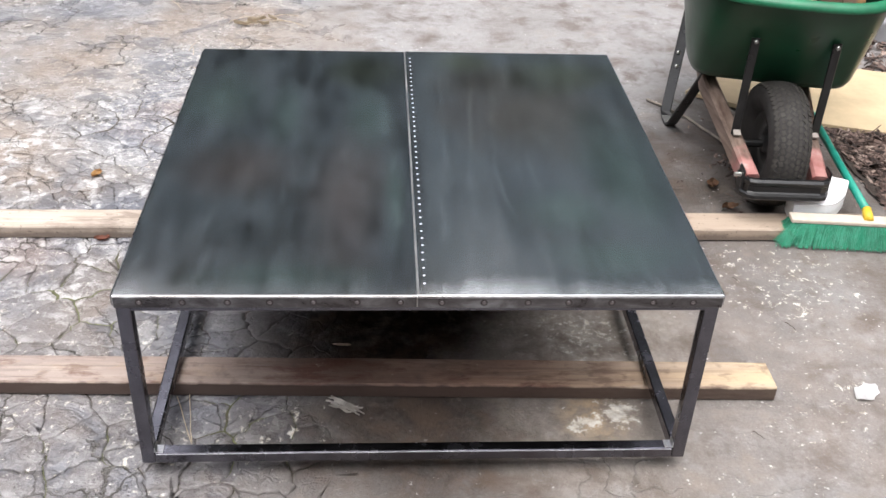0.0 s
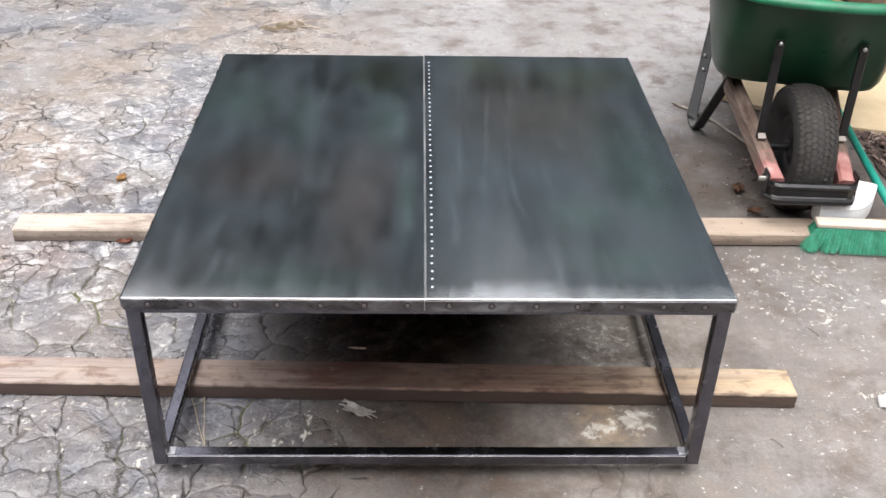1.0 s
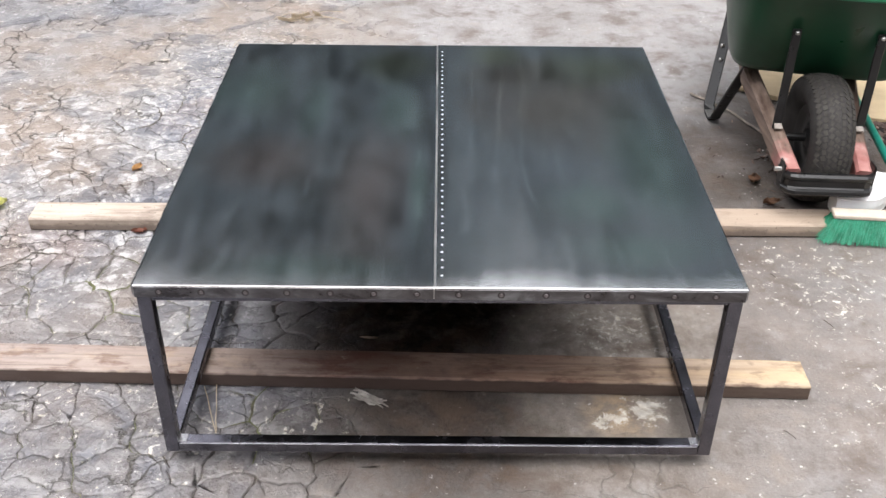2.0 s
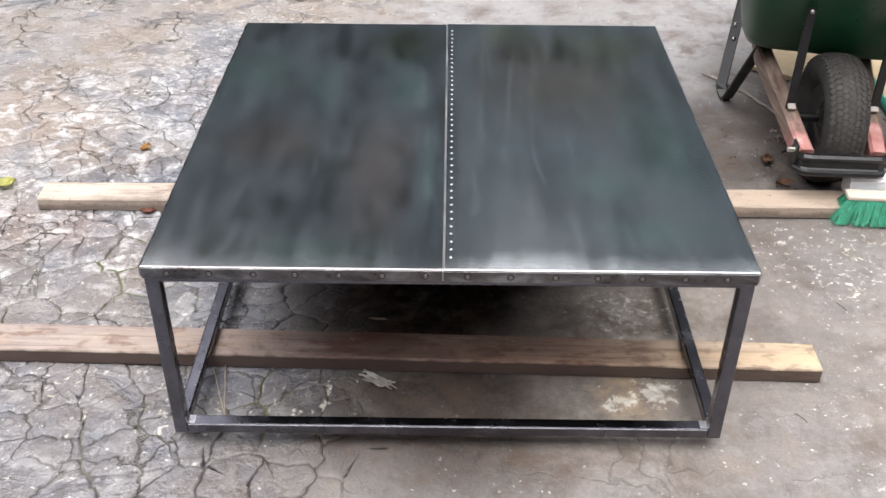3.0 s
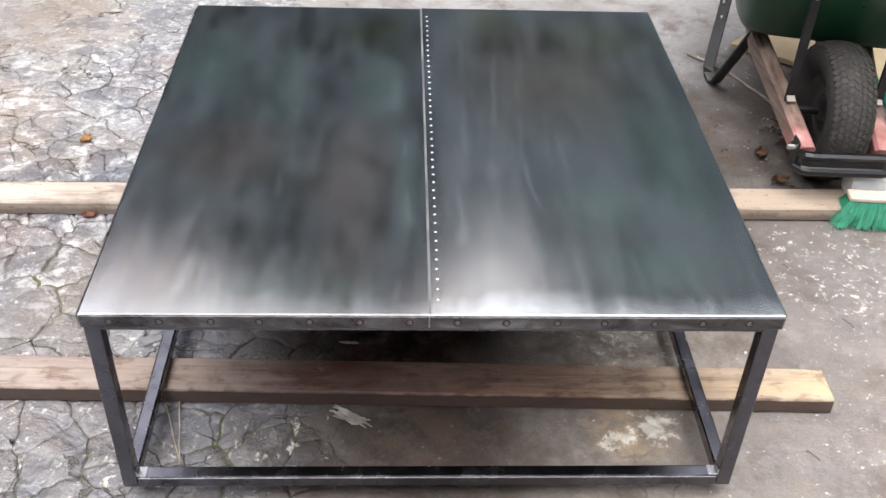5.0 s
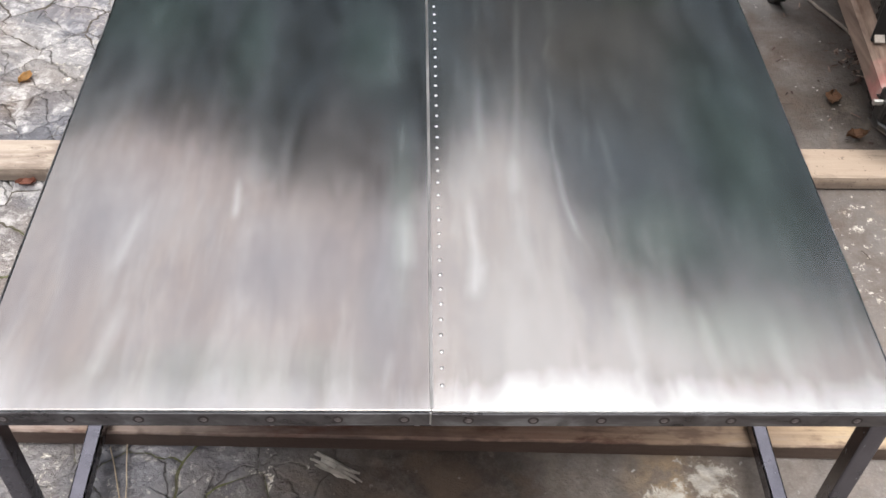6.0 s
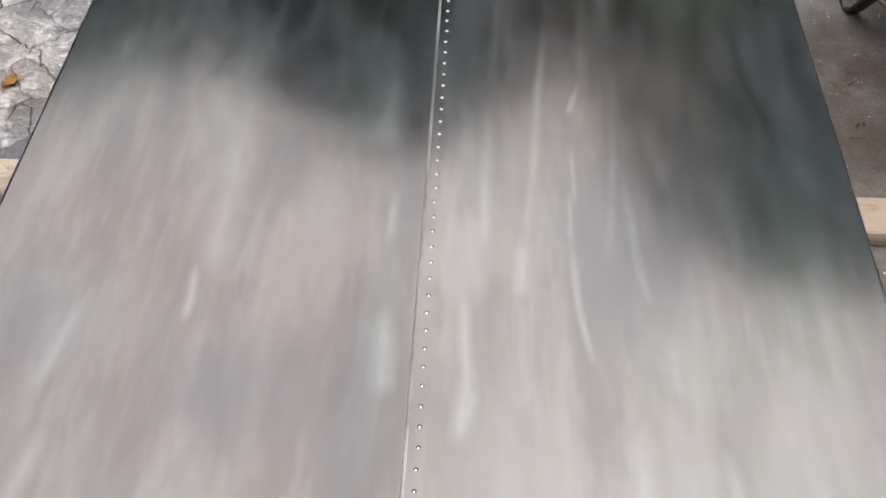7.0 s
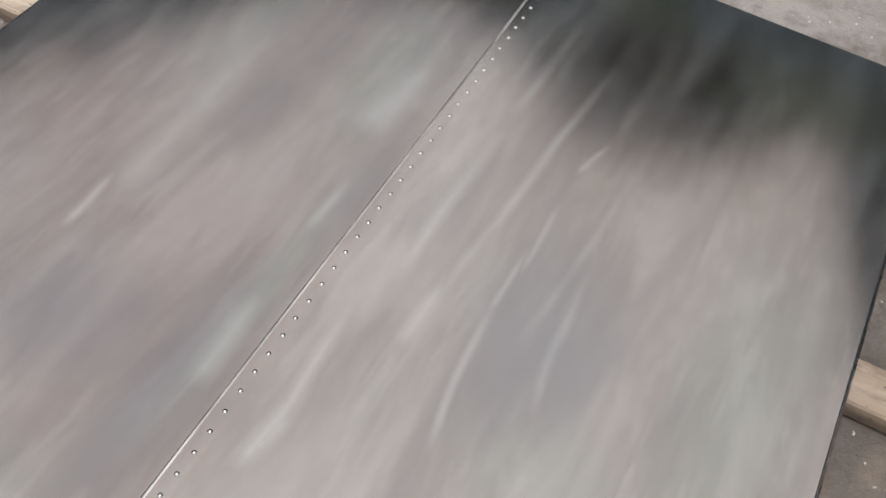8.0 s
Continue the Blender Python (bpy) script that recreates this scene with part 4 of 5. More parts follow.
# ---- wheelbarrow ----
def build_wheelbarrow():
    t = thing("wheelbarrow", "green plastic wheelbarrow with wooden handles and black steel legs", "wheelbarrow", (1.028, 0.876, 0), -3.0)
    # tray: rings from the floor up to the rim; y runs back from the nose
    bm = bmesh.new()

    def ring(front, rear, half, z, power, n=56):
        out = []
        for i in range(n):
            a = 2 * math.pi * i / n
            c, s = math.cos(a), math.sin(a)
            x = half * math.copysign(abs(c) ** power, c)
            y = math.copysign(abs(s) ** power, s)
            out.append(bm.verts.new((x - 0.010, (front + rear) / 2 + y * (rear - front) / 2, z)))
        return out

    levels = [(0.325, 0.80, 0.204, 0.314, 0.30), (0.295, 0.85, 0.226, 0.320, 0.30), (0.272, 0.89, 0.238, 0.342, 0.34), (0.222, 0.98, 0.258, 0.44, 0.42), (0.150, 1.04, 0.284, 0.580, 0.52), (0.132, 1.05, 0.287, 0.612, 0.60)]
    off = -0.010
    rings = [ring(*a) for a in levels]
    inner = [ring(f + 0.006, r - 0.006, h - 0.006, z + 0.006, p) for f, r, h, z, p in levels[::-1]]
    rings += inner
    for q, w in zip(rings, rings[1:]):
        for i in range(len(q)):
            bm.faces.new((q[i], q[(i + 1) % len(q)], w[(i + 1) % len(q)], w[i]))
    bm.faces.new(rings[0][::-1])
    bm.faces.new(rings[-1])
    tray = part("tray", bm, M_GREEN, t, "dark green plastic tray", True)
    # the tray sits askew on its frame
    tray.matrix_local = pose(-0.0493, 0.0266, 0, 0, 0, -11.0)
    # rolled rim
    bm = bmesh.new()
    f, r, h, z, p = levels[-1]
    secs = []
    n = 72
    for i in range(n):
        a = 2 * math.pi * i / n
        c, s = math.cos(a), math.sin(a)
        base = Vector((off + h * math.copysign(abs(c) ** p, c), (f + r) / 2 + math.copysign(abs(s) ** p, s) * (r - f) / 2, z))
        out = Vector((c, s, 0)).normalized()
        secs.append([bm.verts.new(base + out * a1 + Vector((0, 0, b1))) for a1, b1 in ((-0.006, 0.006), (0.004, 0.012), (0.018, 0.010), (0.027, 0.0), (0.026, -0.011), (0.020, -0.013), (0.018, -0.004), (0.0, 0.0))])
    for i in range(n):
        q, w = secs[i], secs[(i + 1) % n]
        for k in range(7):
            bm.faces.new((q[k], w[k], w[k + 1], q[k + 1]))
        bm.faces.new((q[7], w[7], w[0], q[0]))
    bmesh.ops.recalc_face_normals(bm, faces=bm.faces[:])
    part("rim", bm, M_RIM, tray, "green rim, painted lighter where light catches it", True)
    # handles
    for s in (-1, 1):
        bm = sweep(bmesh.new(), [(s * 0.094, 0.044, 0.146), (s * 0.108, 0.2, 0.184), (s * 0.140, 0.45, 0.255), (s * 0.165 + 0.056, 0.85, 0.36), (s * 0.20 + 0.14, 1.45, 0.50)], bar_section(0.042, 0.058, 0.007))
        part("handle", bm, M_HANDLE, t, "worn wooden handle with red paint at its front end")
        # brace from handle to tray
        part("brace", bar((s * 0.112, 0.195, 0.215), (s * 0.107 + 0.002, 0.204 - 0.012 * s, 0.492), 0.024, 0.007), M_STEEL, t)
        b = part("bolt", dome(0.0065, 0.005), M_ZINC, t, "zinc bolt head", True)
        b.matrix_local = pose(s * 0.107 + 0.002, 0.197 - 0.012 * s, 0.484, 75, 0, 0)
        b = part("bolt", new_box((-0.011, -0.011, 0), (0.011, 0.011, 0.006), 0.002), M_WASHER, t, "square dull zinc washer")
        b.matrix_local = pose(s * 0.110, 0.19, 0.222, 30, 0, 0)
        # bent leg: down from the handle, short foot, up again
        bm = sweep(bmesh.new(), [(s * 0.146, 0.46, 0.285), (s * 0.168, 0.655, 0.02), (s * 0.170, 0.68, 0.006), (s * 0.171, 0.725, 0.006), (s * 0.171, 0.75, 0.02), (s * 0.138 + 0.035, 0.93, 0.31)], bar_section(0.034, 0.008, 0.002))
        part("leg", bm, M_STEEL, t, "bent flat black steel leg")
        for k in range(2):
            b = part("bolt", dome(0.007, 0.005, 8), M_ZINC, t, "", True)
            b.matrix_local = pose(s * (0.157 - 0.004 * k) + 0.016, 0.822 + 0.024 * k, 0.152 + 0.04 * k, 60, 0, 0)
        part("foot_wear", new_box((s * 0.171 - 0.016, 0.675, 0.0105), (s * 0.171 + 0.016, 0.732, 0.0125), 0.0006), M_ZINC, t, "foot worn to bright metal")
    part("cross_brace", bar((-0.103, 0.93, 0.30), (0.173, 0.93, 0.30), 0.03, 0.006), M_STEEL, t)
    # wheel
    HUB_X, HUB_Y = 0.008, 0.216
    wheel = part("wheel", rod([(-0.105, HUB_Y, 0.178), (0.105, HUB_Y, 0.178)], 0.011), M_STEEL, t)
    bm = bmesh.new()
    R, n = 0.178, 60
    half = [(0.030, 0.090), (0.048, 0.106), (0.057, 0.130), (0.056, 0.150), (0.050, 0.163), (0.042, 0.170), (0.020, 0.1765)]
    prof = [(-x, q) for x, q in half] + [(0.0, 0.178)] + half[::-1]
    secs = [[bm.verts.new((HUB_X + x, HUB_Y + q * math.cos(a), R + q * math.sin(a))) for x, q in prof] for a in (2 * math.pi * i / n for i in range(n))]
    for i in range(n):
        q, w = secs[i], secs[(i + 1) % n]
        for k in range(len(prof) - 1):
            bm.faces.new((q[k], q[k + 1], w[k + 1], w[k]))
    tyre = part("tyre", bm, M_RUBBER, wheel, "black rubber tyre with block tread", True)
    bm = bmesh.new()
    rng = random.Random(12)
    for i in range(64):
        for k, x in enumerate((-0.045, -0.030, -0.015, 0.0, 0.015, 0.030, 0.045)):
            a = 2 * math.pi * (i + 0.5 * (k % 2)) / 64
            rr = 0.1768 - 0.0085 * (abs(x) / 0.045) ** 2.6 + rng.uniform(-0.0008, 0.0004)
            w = (0.0052 if abs(x) < 0.04 else 0.0066) * rng.uniform(0.85, 1.12)
            turn = (0.5 if k % 2 else -0.35) + math.copysign(0.25, x)
            m = Matrix.Translation((HUB_X, HUB_Y, R)) @ Matrix.Rotation(a, 4, "X") @ Matrix.Translation((x, rr, 0)) @ Matrix.Rotation(-14.0 * x, 4, "Z") @ Matrix.Rotation(turn, 4, "Y")
            box(bm, (-w, -0.003, -0.0066), (w, 0.0014, 0.0066), 0, m=m)
    part("tread", bm, M_TREAD, wheel, "block tread")
    bm = bmesh.new()
    prof = [(-0.032, 0.092), (-0.028, 0.084), (-0.018, 0.076), (-0.014, 0.03), (-0.03, 0.025), (-0.03, 0.008)]
    for s in (-1, 1):
        secs = [[bm.verts.new((HUB_X + s * x, HUB_Y + q * math.cos(a), R + q * math.sin(a))) for x, q in prof] for a in (2 * math.pi * i / 32 for i in range(32))]
        for i in range(32):
            for k in range(len(prof) - 1):
                bm.faces.new((secs[i][k], secs[i][k + 1], secs[(i + 1) % 32][k + 1], secs[(i + 1) % 32][k]))
    bmesh.ops.recalc_face_normals(bm, faces=bm.faces[:])
    part("hub", bm, M_STEEL, wheel, "dark steel wheel disc", True)
    # nose guard: a pressed pan across the handle ends
    bm = bmesh.new()
    prof = [(0.034, 0.160), (0.022, 0.168), (0.012, 0.169), (0.008, 0.165), (0.010, 0.158), (0.016, 0.152), (0.017, 0.132), (0.012, 0.127), (0.006, 0.124), (0.005, 0.118), (0.010, 0.113), (0.022, 0.108)]
    cols = []
    for x, back_y, f in ((-0.121, 0.055, 0.95), (-0.118, 0.028, 0.95), (-0.104, 0.006, 0.98), (-0.088, 0.0, 1.0), (0.092, 0.0, 1.0), (0.108, 0.006, 0.99), (0.120, 0.028, 0.97), (0.123, 0.055, 0.95)):
        cols.append([bm.verts.new((x, y + back_y, 0.11 + (z - 0.11) * f)) for y, z in prof])
    for q, w in zip(cols, cols[1:]):
        for k in range(len(prof) - 1):
            bm.faces.new((q[k], w[k], w[k + 1], q[k + 1]))
    bmesh.ops.recalc_face_normals(bm, faces=bm.faces[:])
    bmesh.ops.solidify(bm, geom=bm.faces[:], thickness=0.003)
    part("nose_guard", bm, M_STEEL, t, "pressed black steel nose guard")
    for s in (-1, 1):
        part("bracket", new_box((s * 0.118 - 0.003, 0.030, 0.130), (s * 0.118 + 0.003, 0.075, 0.188), 0.004), M_STEEL, t)
    b = part("bolt", rod([(-0.140, 0.050, 0.166), (-0.10, 0.050, 0.166)], 0.0065, 8), M_ZINC, t, "protruding zinc bolt end")
    return t


build_wheelbarrow()


# ---- firewood in the barrow ----
def build_firewood():
    rng = random.Random(8)
    base = pose(1.028, 0.876, 0, 0, 0, -3.0) @ pose(-0.0493, 0.0266, 0, 0, 0, -11.0)
    k = 0
    for layer in range(2):
        for row in range(5):
            for col in range(3):
                length, r = rng.uniform(0.2, 0.28), rng.uniform(0.035, 0.055)
                bm = bmesh.new()
                n = rng.choice((4, 5, 6))
                sec = [(r * rng.uniform(0.75, 1.1) * math.cos(2 * math.pi * i / n), r * rng.uniform(0.75, 1.1) * math.sin(2 * math.pi * i / n)) for i in range(n)]
                sweep(bm, [(-length / 2, 0, 0), (0, rng.uniform(-0.006, 0.006), 0), (length / 2, 0, 0)], sec)
                bmesh.ops.bevel(bm, geom=bm.edges[:], offset=0.003, segments=1, affect="EDGES")
                log = part("firewood_log", bm, M_LOG if rng.random() < 0.6 else M_BARK)
                log.matrix_world = base @ pose((col - 1) * 0.13 + rng.uniform(-0.02, 0.02), 0.40 + row * 0.12 + rng.uniform(-0.02, 0.02), 0.50 + layer * 0.06, rng.uniform(0, 90), rng.uniform(-8, 8), rng.choice((0, 90)) + rng.uniform(-25, 25))
                tagged(log, "split firewood log heaped in the wheelbarrow tray", "log", "firewood in the barrow")


build_firewood()


# ---- broom ----
def build_broom():
    t = thing("push_broom", "push broom with green bristles, cream block and teal pole", "broom", (1.046, 0.864, 0), -5.0)
    L = 0.44
    bm = bmesh.new()
    box(bm, (0, -0.020, 0.064), (L, 0.022, 0.077), 0.004, 3)
    block = part("block", bm, M_BLOCK, t, "cream wooden brush block")
    bm = bmesh.new()
    rng = random.Random(5)
    for i in range(54):
        for j in range(6):
            bx, by = 0.006 + (L - 0.012) * i / 53, -0.018 + 0.0075 * j
            for q in range(20):
                ex = bx + (bx - L / 2) * 0.09 + rng.uniform(-0.010, 0.010) - (0.018 * rng.random() if i < 4 else 0)
                ey = by * 2.2 + rng.uniform(-0.010, 0.010) - 0.002
                ez = rng.uniform(0.002, 0.009)
                px, py = bx + rng.uniform(-0.003, 0.003), by + rng.uniform(-0.003, 0.003)
                w = 0.00055
                bm.faces.new([bm.verts.new(p) for p in ((px - w, py, 0.064), (px + w, py, 0.064), (ex + w, ey, ez), (ex - w, ey, ez))])
                bm.faces.new([bm.verts.new(p) for p in ((px, py - w, 0.064), (px, py + w, 0.064), (ex, ey + w, ez), (ex, ey - w, ez))])
    tagged(part("bristles", bm, M_BRISTLE, t, "splayed green bristles"), kind="stuff")
    sx = 0.217
    sock = part("socket", rod([(sx - 0.006, -0.006, 0.076), (sx - 0.005, 0.010, 0.083), (sx - 0.003, 0.034, 0.088)], 0.0130, 14), M_YELLOW, t, "yellow plastic socket", True)
    pole = part("pole", rod([(sx - 0.003, 0.022, 0.087), (sx + 0.012, 0.32, 0.076), (sx + 0.075, 1.20, 0.034)], 0.0115, 14), M_TEAL, t, "teal painted pole", True)
    return t


build_broom()


# ---- white downspout elbow beside the wheel ----
def build_elbow():
    pts = []
    for i in range(4):
        pts.append((1.066 + 0.030 * i, 0.925, 0.068))
    for i in range(1, 7):
        a = math.radians(62 * i / 6)
        pts.append((1.156 + 0.05 * math.sin(a), 0.925 + 0.05 * (1 - math.cos(a)), 0.068 + 0.05 * (1 - math.cos(a))))
    x, y, z = pts[-1]
    for i in range(1, 3):
        pts.append((x + 0.006 * i, y + 0.012 * i, z + 0.014 * i))
    sec = []
    n = 24
    for i in range(n):
        t = 2 * math.pi * i / n
        c, s = math.cos(t), math.sin(t)
        rib = 1.0 - 0.05 * (i % 2)
        sec.append((0.028 * math.copysign(abs(c) ** 0.4, c) * rib, 0.029 * math.copysign(abs(s) ** 0.4, s) * rib))
    bm = sweep(bmesh.new(), pts, sec, cap=True)
    return tagged(part("downspout_elbow", bm, M_WHITE), "white plastic downspout elbow propped on the pale plank", "pipe elbow")


build_elbow()


# ---- tan board and planting bed behind the barrow ----
def build_board():
    bm = bmesh.new()
    pts = [(1.01, 1.803), (1.20, 1.664), (1.409, 1.551), (1.61, 1.487), (2.24, 1.305), (2.44, 1.78), (1.82, 1.99), (1.34, 2.14)]
    lo = [bm.verts.new((x, y, 0.004)) for x, y in pts]
    hi = [bm.verts.new((x, y, 0.020)) for x, y in pts]
    bm.faces.new(lo[::-1])
    bm.faces.new(hi)
    for i in range(len(pts)):
        j = (i + 1) % len(pts)
        bm.faces.new((lo[i], lo[j], hi[j], hi[i]))
    bmesh.ops.bevel(bm, geom=bm.edges[:], offset=0.002, segments=1, affect="EDGES")
    return tagged(part("board", bm, M_TAN), "tan wooden board lying flat behind the wheelbarrow", "board")


build_board()


def build_litter():
    """Bark chips, dead leaves and twigs, heaped loosely."""
    rng = random.Random(21)
    verts, faces = [], []

    def chip(x, y, z, size):
        m = pose(x, y, z, rng.uniform(-35, 35), rng.uniform(-35, 35), rng.uniform(0, 360))
        a, b, c = size * rng.uniform(0.6, 1.4), size * rng.uniform(0.25, 0.6), size * rng.uniform(0.03, 0.12)
        base = len(verts)
        for p in ((-a, -b, 0), (a * 0.8, -b * 0.7, 0), (a, b * 0.8, 0), (-a * 0.7, b, 0), (-a * 0.8, -b * 0.7, c + 0.3 * b), (a * 0.7, -b * 0.5, c), (a * 0.8, b * 0.6, c + 0.3 * b), (-a * 0.6, b * 0.7, c)):
            verts.append(tuple(m @ Vector(p)))
        for f in ((0, 3, 2, 1), (4, 5, 6, 7), (0, 1, 5, 4), (1, 2, 6, 5), (2, 3, 7, 6), (3, 0, 4, 7)):
            faces.append(tuple(base + i for i in f))

    for _ in range(7000):
        x, y = rng.uniform(1.34, 2.3), rng.uniform(0.95, 1.56)
        edge = 1.40 + 0.05 * noise.noise((x * 6, y * 6, 1)) + max(0.0, 1.12 - y) * 0.4
        if x < edge or y > 1.545 - (x - 1.42) * 0.33:
            continue
        chip(x, y, 0.005 + 0.025 * min(1.0, (x - edge) * 3) * rng.random(), rng.choice((rng.uniform(0.004, 0.012), rng.uniform(0.008, 0.028))))
    for _ in range(420):
        x, y, a, ln = rng.uniform(1.42, 2.2), rng.uniform(0.98, 1.46), rng.uniform(0, 6.3), rng.uniform(0.02, 0.07)
        z = rng.uniform(0.015, 0.04)
        b = len(verts)
        ux, uy = math.cos(a) * ln, math.sin(a) * ln
        for p, q in ((0, 0), (1, 0), (1, 1), (0, 1)):
            verts.append((x + ux * p - uy * 0.03 * q, y + uy * p + ux * 0.03 * q, z + 0.01 * p + 0.001))
            verts.append((x + ux * p - uy * 0.03 * q, y + uy * p + ux * 0.03 * q, z + 0.01 * p - 0.001))
        for f in ((0, 2, 4, 6), (1, 7, 5, 3), (0, 1, 3, 2), (2, 3, 5, 4), (4, 5, 7, 6), (6, 7, 1, 0)):
            faces.append(tuple(b + i for i in f))
    for _ in range(500):
        chip(rng.uniform(1.72, 2.6), rng.uniform(2.02, 2.3), rng.uniform(0.004, 0.025), rng.uniform(0.008, 0.025))
    # scattered bits along the edge and about the drive
    for cx, cy, s, n in ((1.38, 1.25, 0.10, 60), (1.045, 1.30, 0.045, 130), (0.96, 1.05, 0.05, 14), (0.94, 1.55, 0.12, 16), (0.9, 1.1, 0.15, 12), (0.75, 1.25, 0.2, 8)):
        for _ in range(n):
            chip(cx + rng.gauss(0, s), cy + rng.gauss(0, s), 0.004, rng.uniform(0.003, 0.011))
    ob = mesh_object("bark_litter", verts, faces, M_LITTER)
    return tagged(ob, "brown bark chips and dead leaves on bare soil", "leaf litter", kind="stuff")


build_litter()


def build_soil():
    bm = bmesh.new()
    pts = []
    for i in range(28):
        y = 0.92 + 0.62 * i / 27
        pts.append((1.405 + 0.05 * noise.noise((8.0, y * 6, 1)) + max(0.0, 1.12 - y) * 0.4, y))
    lo = [bm.verts.new((x, y, 0.0045)) for x, y in pts]
    hi = [bm.verts.new((2.3, y - 0.0005 * i, 0.0045)) for i, (x, y) in enumerate(pts)]
    for i in range(27):
        bm.faces.new((lo[i], hi[i], hi[i + 1], lo[i + 1]))
    return tagged(part("soil", bm, plain("bed_soil", (0.045, 0.034, 0.028), 0.95, 0.0, 0.5, 60, 0.6)), "bare dark soil of the planting bed", "soil", kind="structure")


build_soil()


def build_kerb():
    bm = new_box((1.55, 2.34, -0.01), (3.2, 2.52, 0.09), 0.015, 3)
    ob = part("kerb", bm, M_CONCRETE)
    return tagged(ob, "grey concrete edging behind the board", "kerb", kind="structure")


build_kerb()


# ---- litter one can count on the drive ----
def build_twig(points, r, label, material=M_STRAW):
    bm = bmesh.new()
    pts = [Vector(p) for p in points]
    path = []
    for a, b in zip(pts, pts[1:]):
        for i in range(4):
            path.append(a.lerp(b, i / 4) + Vector(noise.noise_vector(a.lerp(b, i / 4) * 30)) * 0.004 * (1 if i else 0))
    path.append(pts[-1])
    sweep(bm, path, circle(r, 6))
    return tagged(part("twig", bm, material), label, "twig", "twigs on the drive")


build_twig([(0.862, 1.755, 0.006), (0.922, 1.675, 0.008), (0.968, 1.615, 0.005), (1.012, 1.507, 0.006), (1.056, 1.397, 0.006), (1.11, 1.357, 0.008)], 0.0042, "long pale dead twig on the asphalt", plain("pale_twig", (0.30, 0.26, 0.22), 0.85))
for k, (x, y, ang, ln) in enumerate(((-0.52, 2.42, 20, 0.16), (-0.48, 2.45, -15, 0.13), (-0.56, 2.47, 60, 0.09), (-0.90, 2.60, 120, 0.14), (-0.77, 2.16, 80, 0.08), (-0.76, 2.12, 100, 0.07), (-0.69, 1.93, -40, 0.12), (-0.83, 2.70, 100, 0.10), (-0.45, 2.5, 5, 0.1), (-0.42, 2.42, -30, 0.12), (-0.62, 2.46, 35, 0.11))):
    a = math.radians(ang)
    build_twig([(x - math.cos(a) * ln / 2, y - math.sin(a) * ln / 2, 0.006), (x, y, 0.012), (x + math.cos(a) * ln / 2, y + math.sin(a) * ln / 2, 0.006)], 0.0012, "short dry straw stalk on the asphalt")

build_twig([(*(-0.506, 0.231), 0.005), (*(-0.453, 0.087), 0.006)], 0.0011, "long dry pine needle beside the table leg")
build_twig([(*(-0.48, 0.235), 0.006), (*(-0.453, 0.091), 0.009)], 0.0011, "long dry pine needle beside the table leg")
M_DARKTWIG = plain("dark_twig", (0.08, 0.062, 0.050), 0.85)
for x, y, ang, ln in ((0.721, 0.097, 130, 0.030), (0.921, 0.467, 115, 0.035), (0.846, 0.664, 120, 0.025), (0.814, 1.135, 5, 0.030)):
    a = math.radians(ang)
    build_twig([(x - math.cos(a) * ln / 2, y - math.sin(a) * ln / 2, 0.004), (x, y, 0.006), (x + math.cos(a) * ln / 2, y + math.sin(a) * ln / 2, 0.004)], 0.0010, "short dark splinter on the asphalt", M_DARKTWIG)


def crumpled(name, outline, material, label, category, at, turn, curl, seed):
    """A thin crumpled scrap or leaf from a rounded outline (length, width)."""
    rng = random.Random(seed)
    bm = bmesh.new()
    lx, ly = outline
    n = 9
    grid = []
    for i in range(n):
        u = -1 + 2 * i / (n - 1)
        half = ly / 2 * max(0.12, (1 - abs(u) ** 2.2)) * rng.uniform(0.75, 1.1)
        grid.append([bm.verts.new((u * lx / 2, half * v, 0.003 + curl * (v * v + 0.5 * abs(u)) + rng.uniform(0, curl * 0.5))) for v in (-1, -0.5, 0, 0.5, 1)])
    for q, w in zip(grid, grid[1:]):
        for k in range(4):
            bm.faces.new((q[k], q[k + 1], w[k + 1], w[k]))
    bmesh.ops.solidify(bm, geom=bm.faces[:], thickness=0.0008)
    ob = part(name, bm, material)
    ob.matrix_world = pose(at[0], at[1], at[2] if len(at) > 2 else 0.0, 0, 0, turn)
    return tagged(ob, label, category)


M_PAPER = plain("white_scrap", (0.72, 0.71, 0.70), 0.7, 0, 0.1, 40)
M_DEADLEAF = plain("grey_dead_leaf", (0.60, 0.55, 0.50), 0.8, 0, 0.25, 50)
M_YLEAF = plain("yellow_green_leaf", (0.50, 0.50, 0.16), 0.6, 0, 0.2, 50)
M_BLEAF = plain("brown_leaf", (0.22, 0.12, 0.07), 0.8, 0, 0.3, 50)
M_BLEAF2 = plain("tan_sliver", (0.55, 0.42, 0.32), 0.8, 0, 0.2, 50)
crumpled("paper_scrap", (0.078, 0.05), M_PAPER, "torn white scrap lying on the asphalt", "scrap", (1.011, 0.228), 35, 0.003, 1)


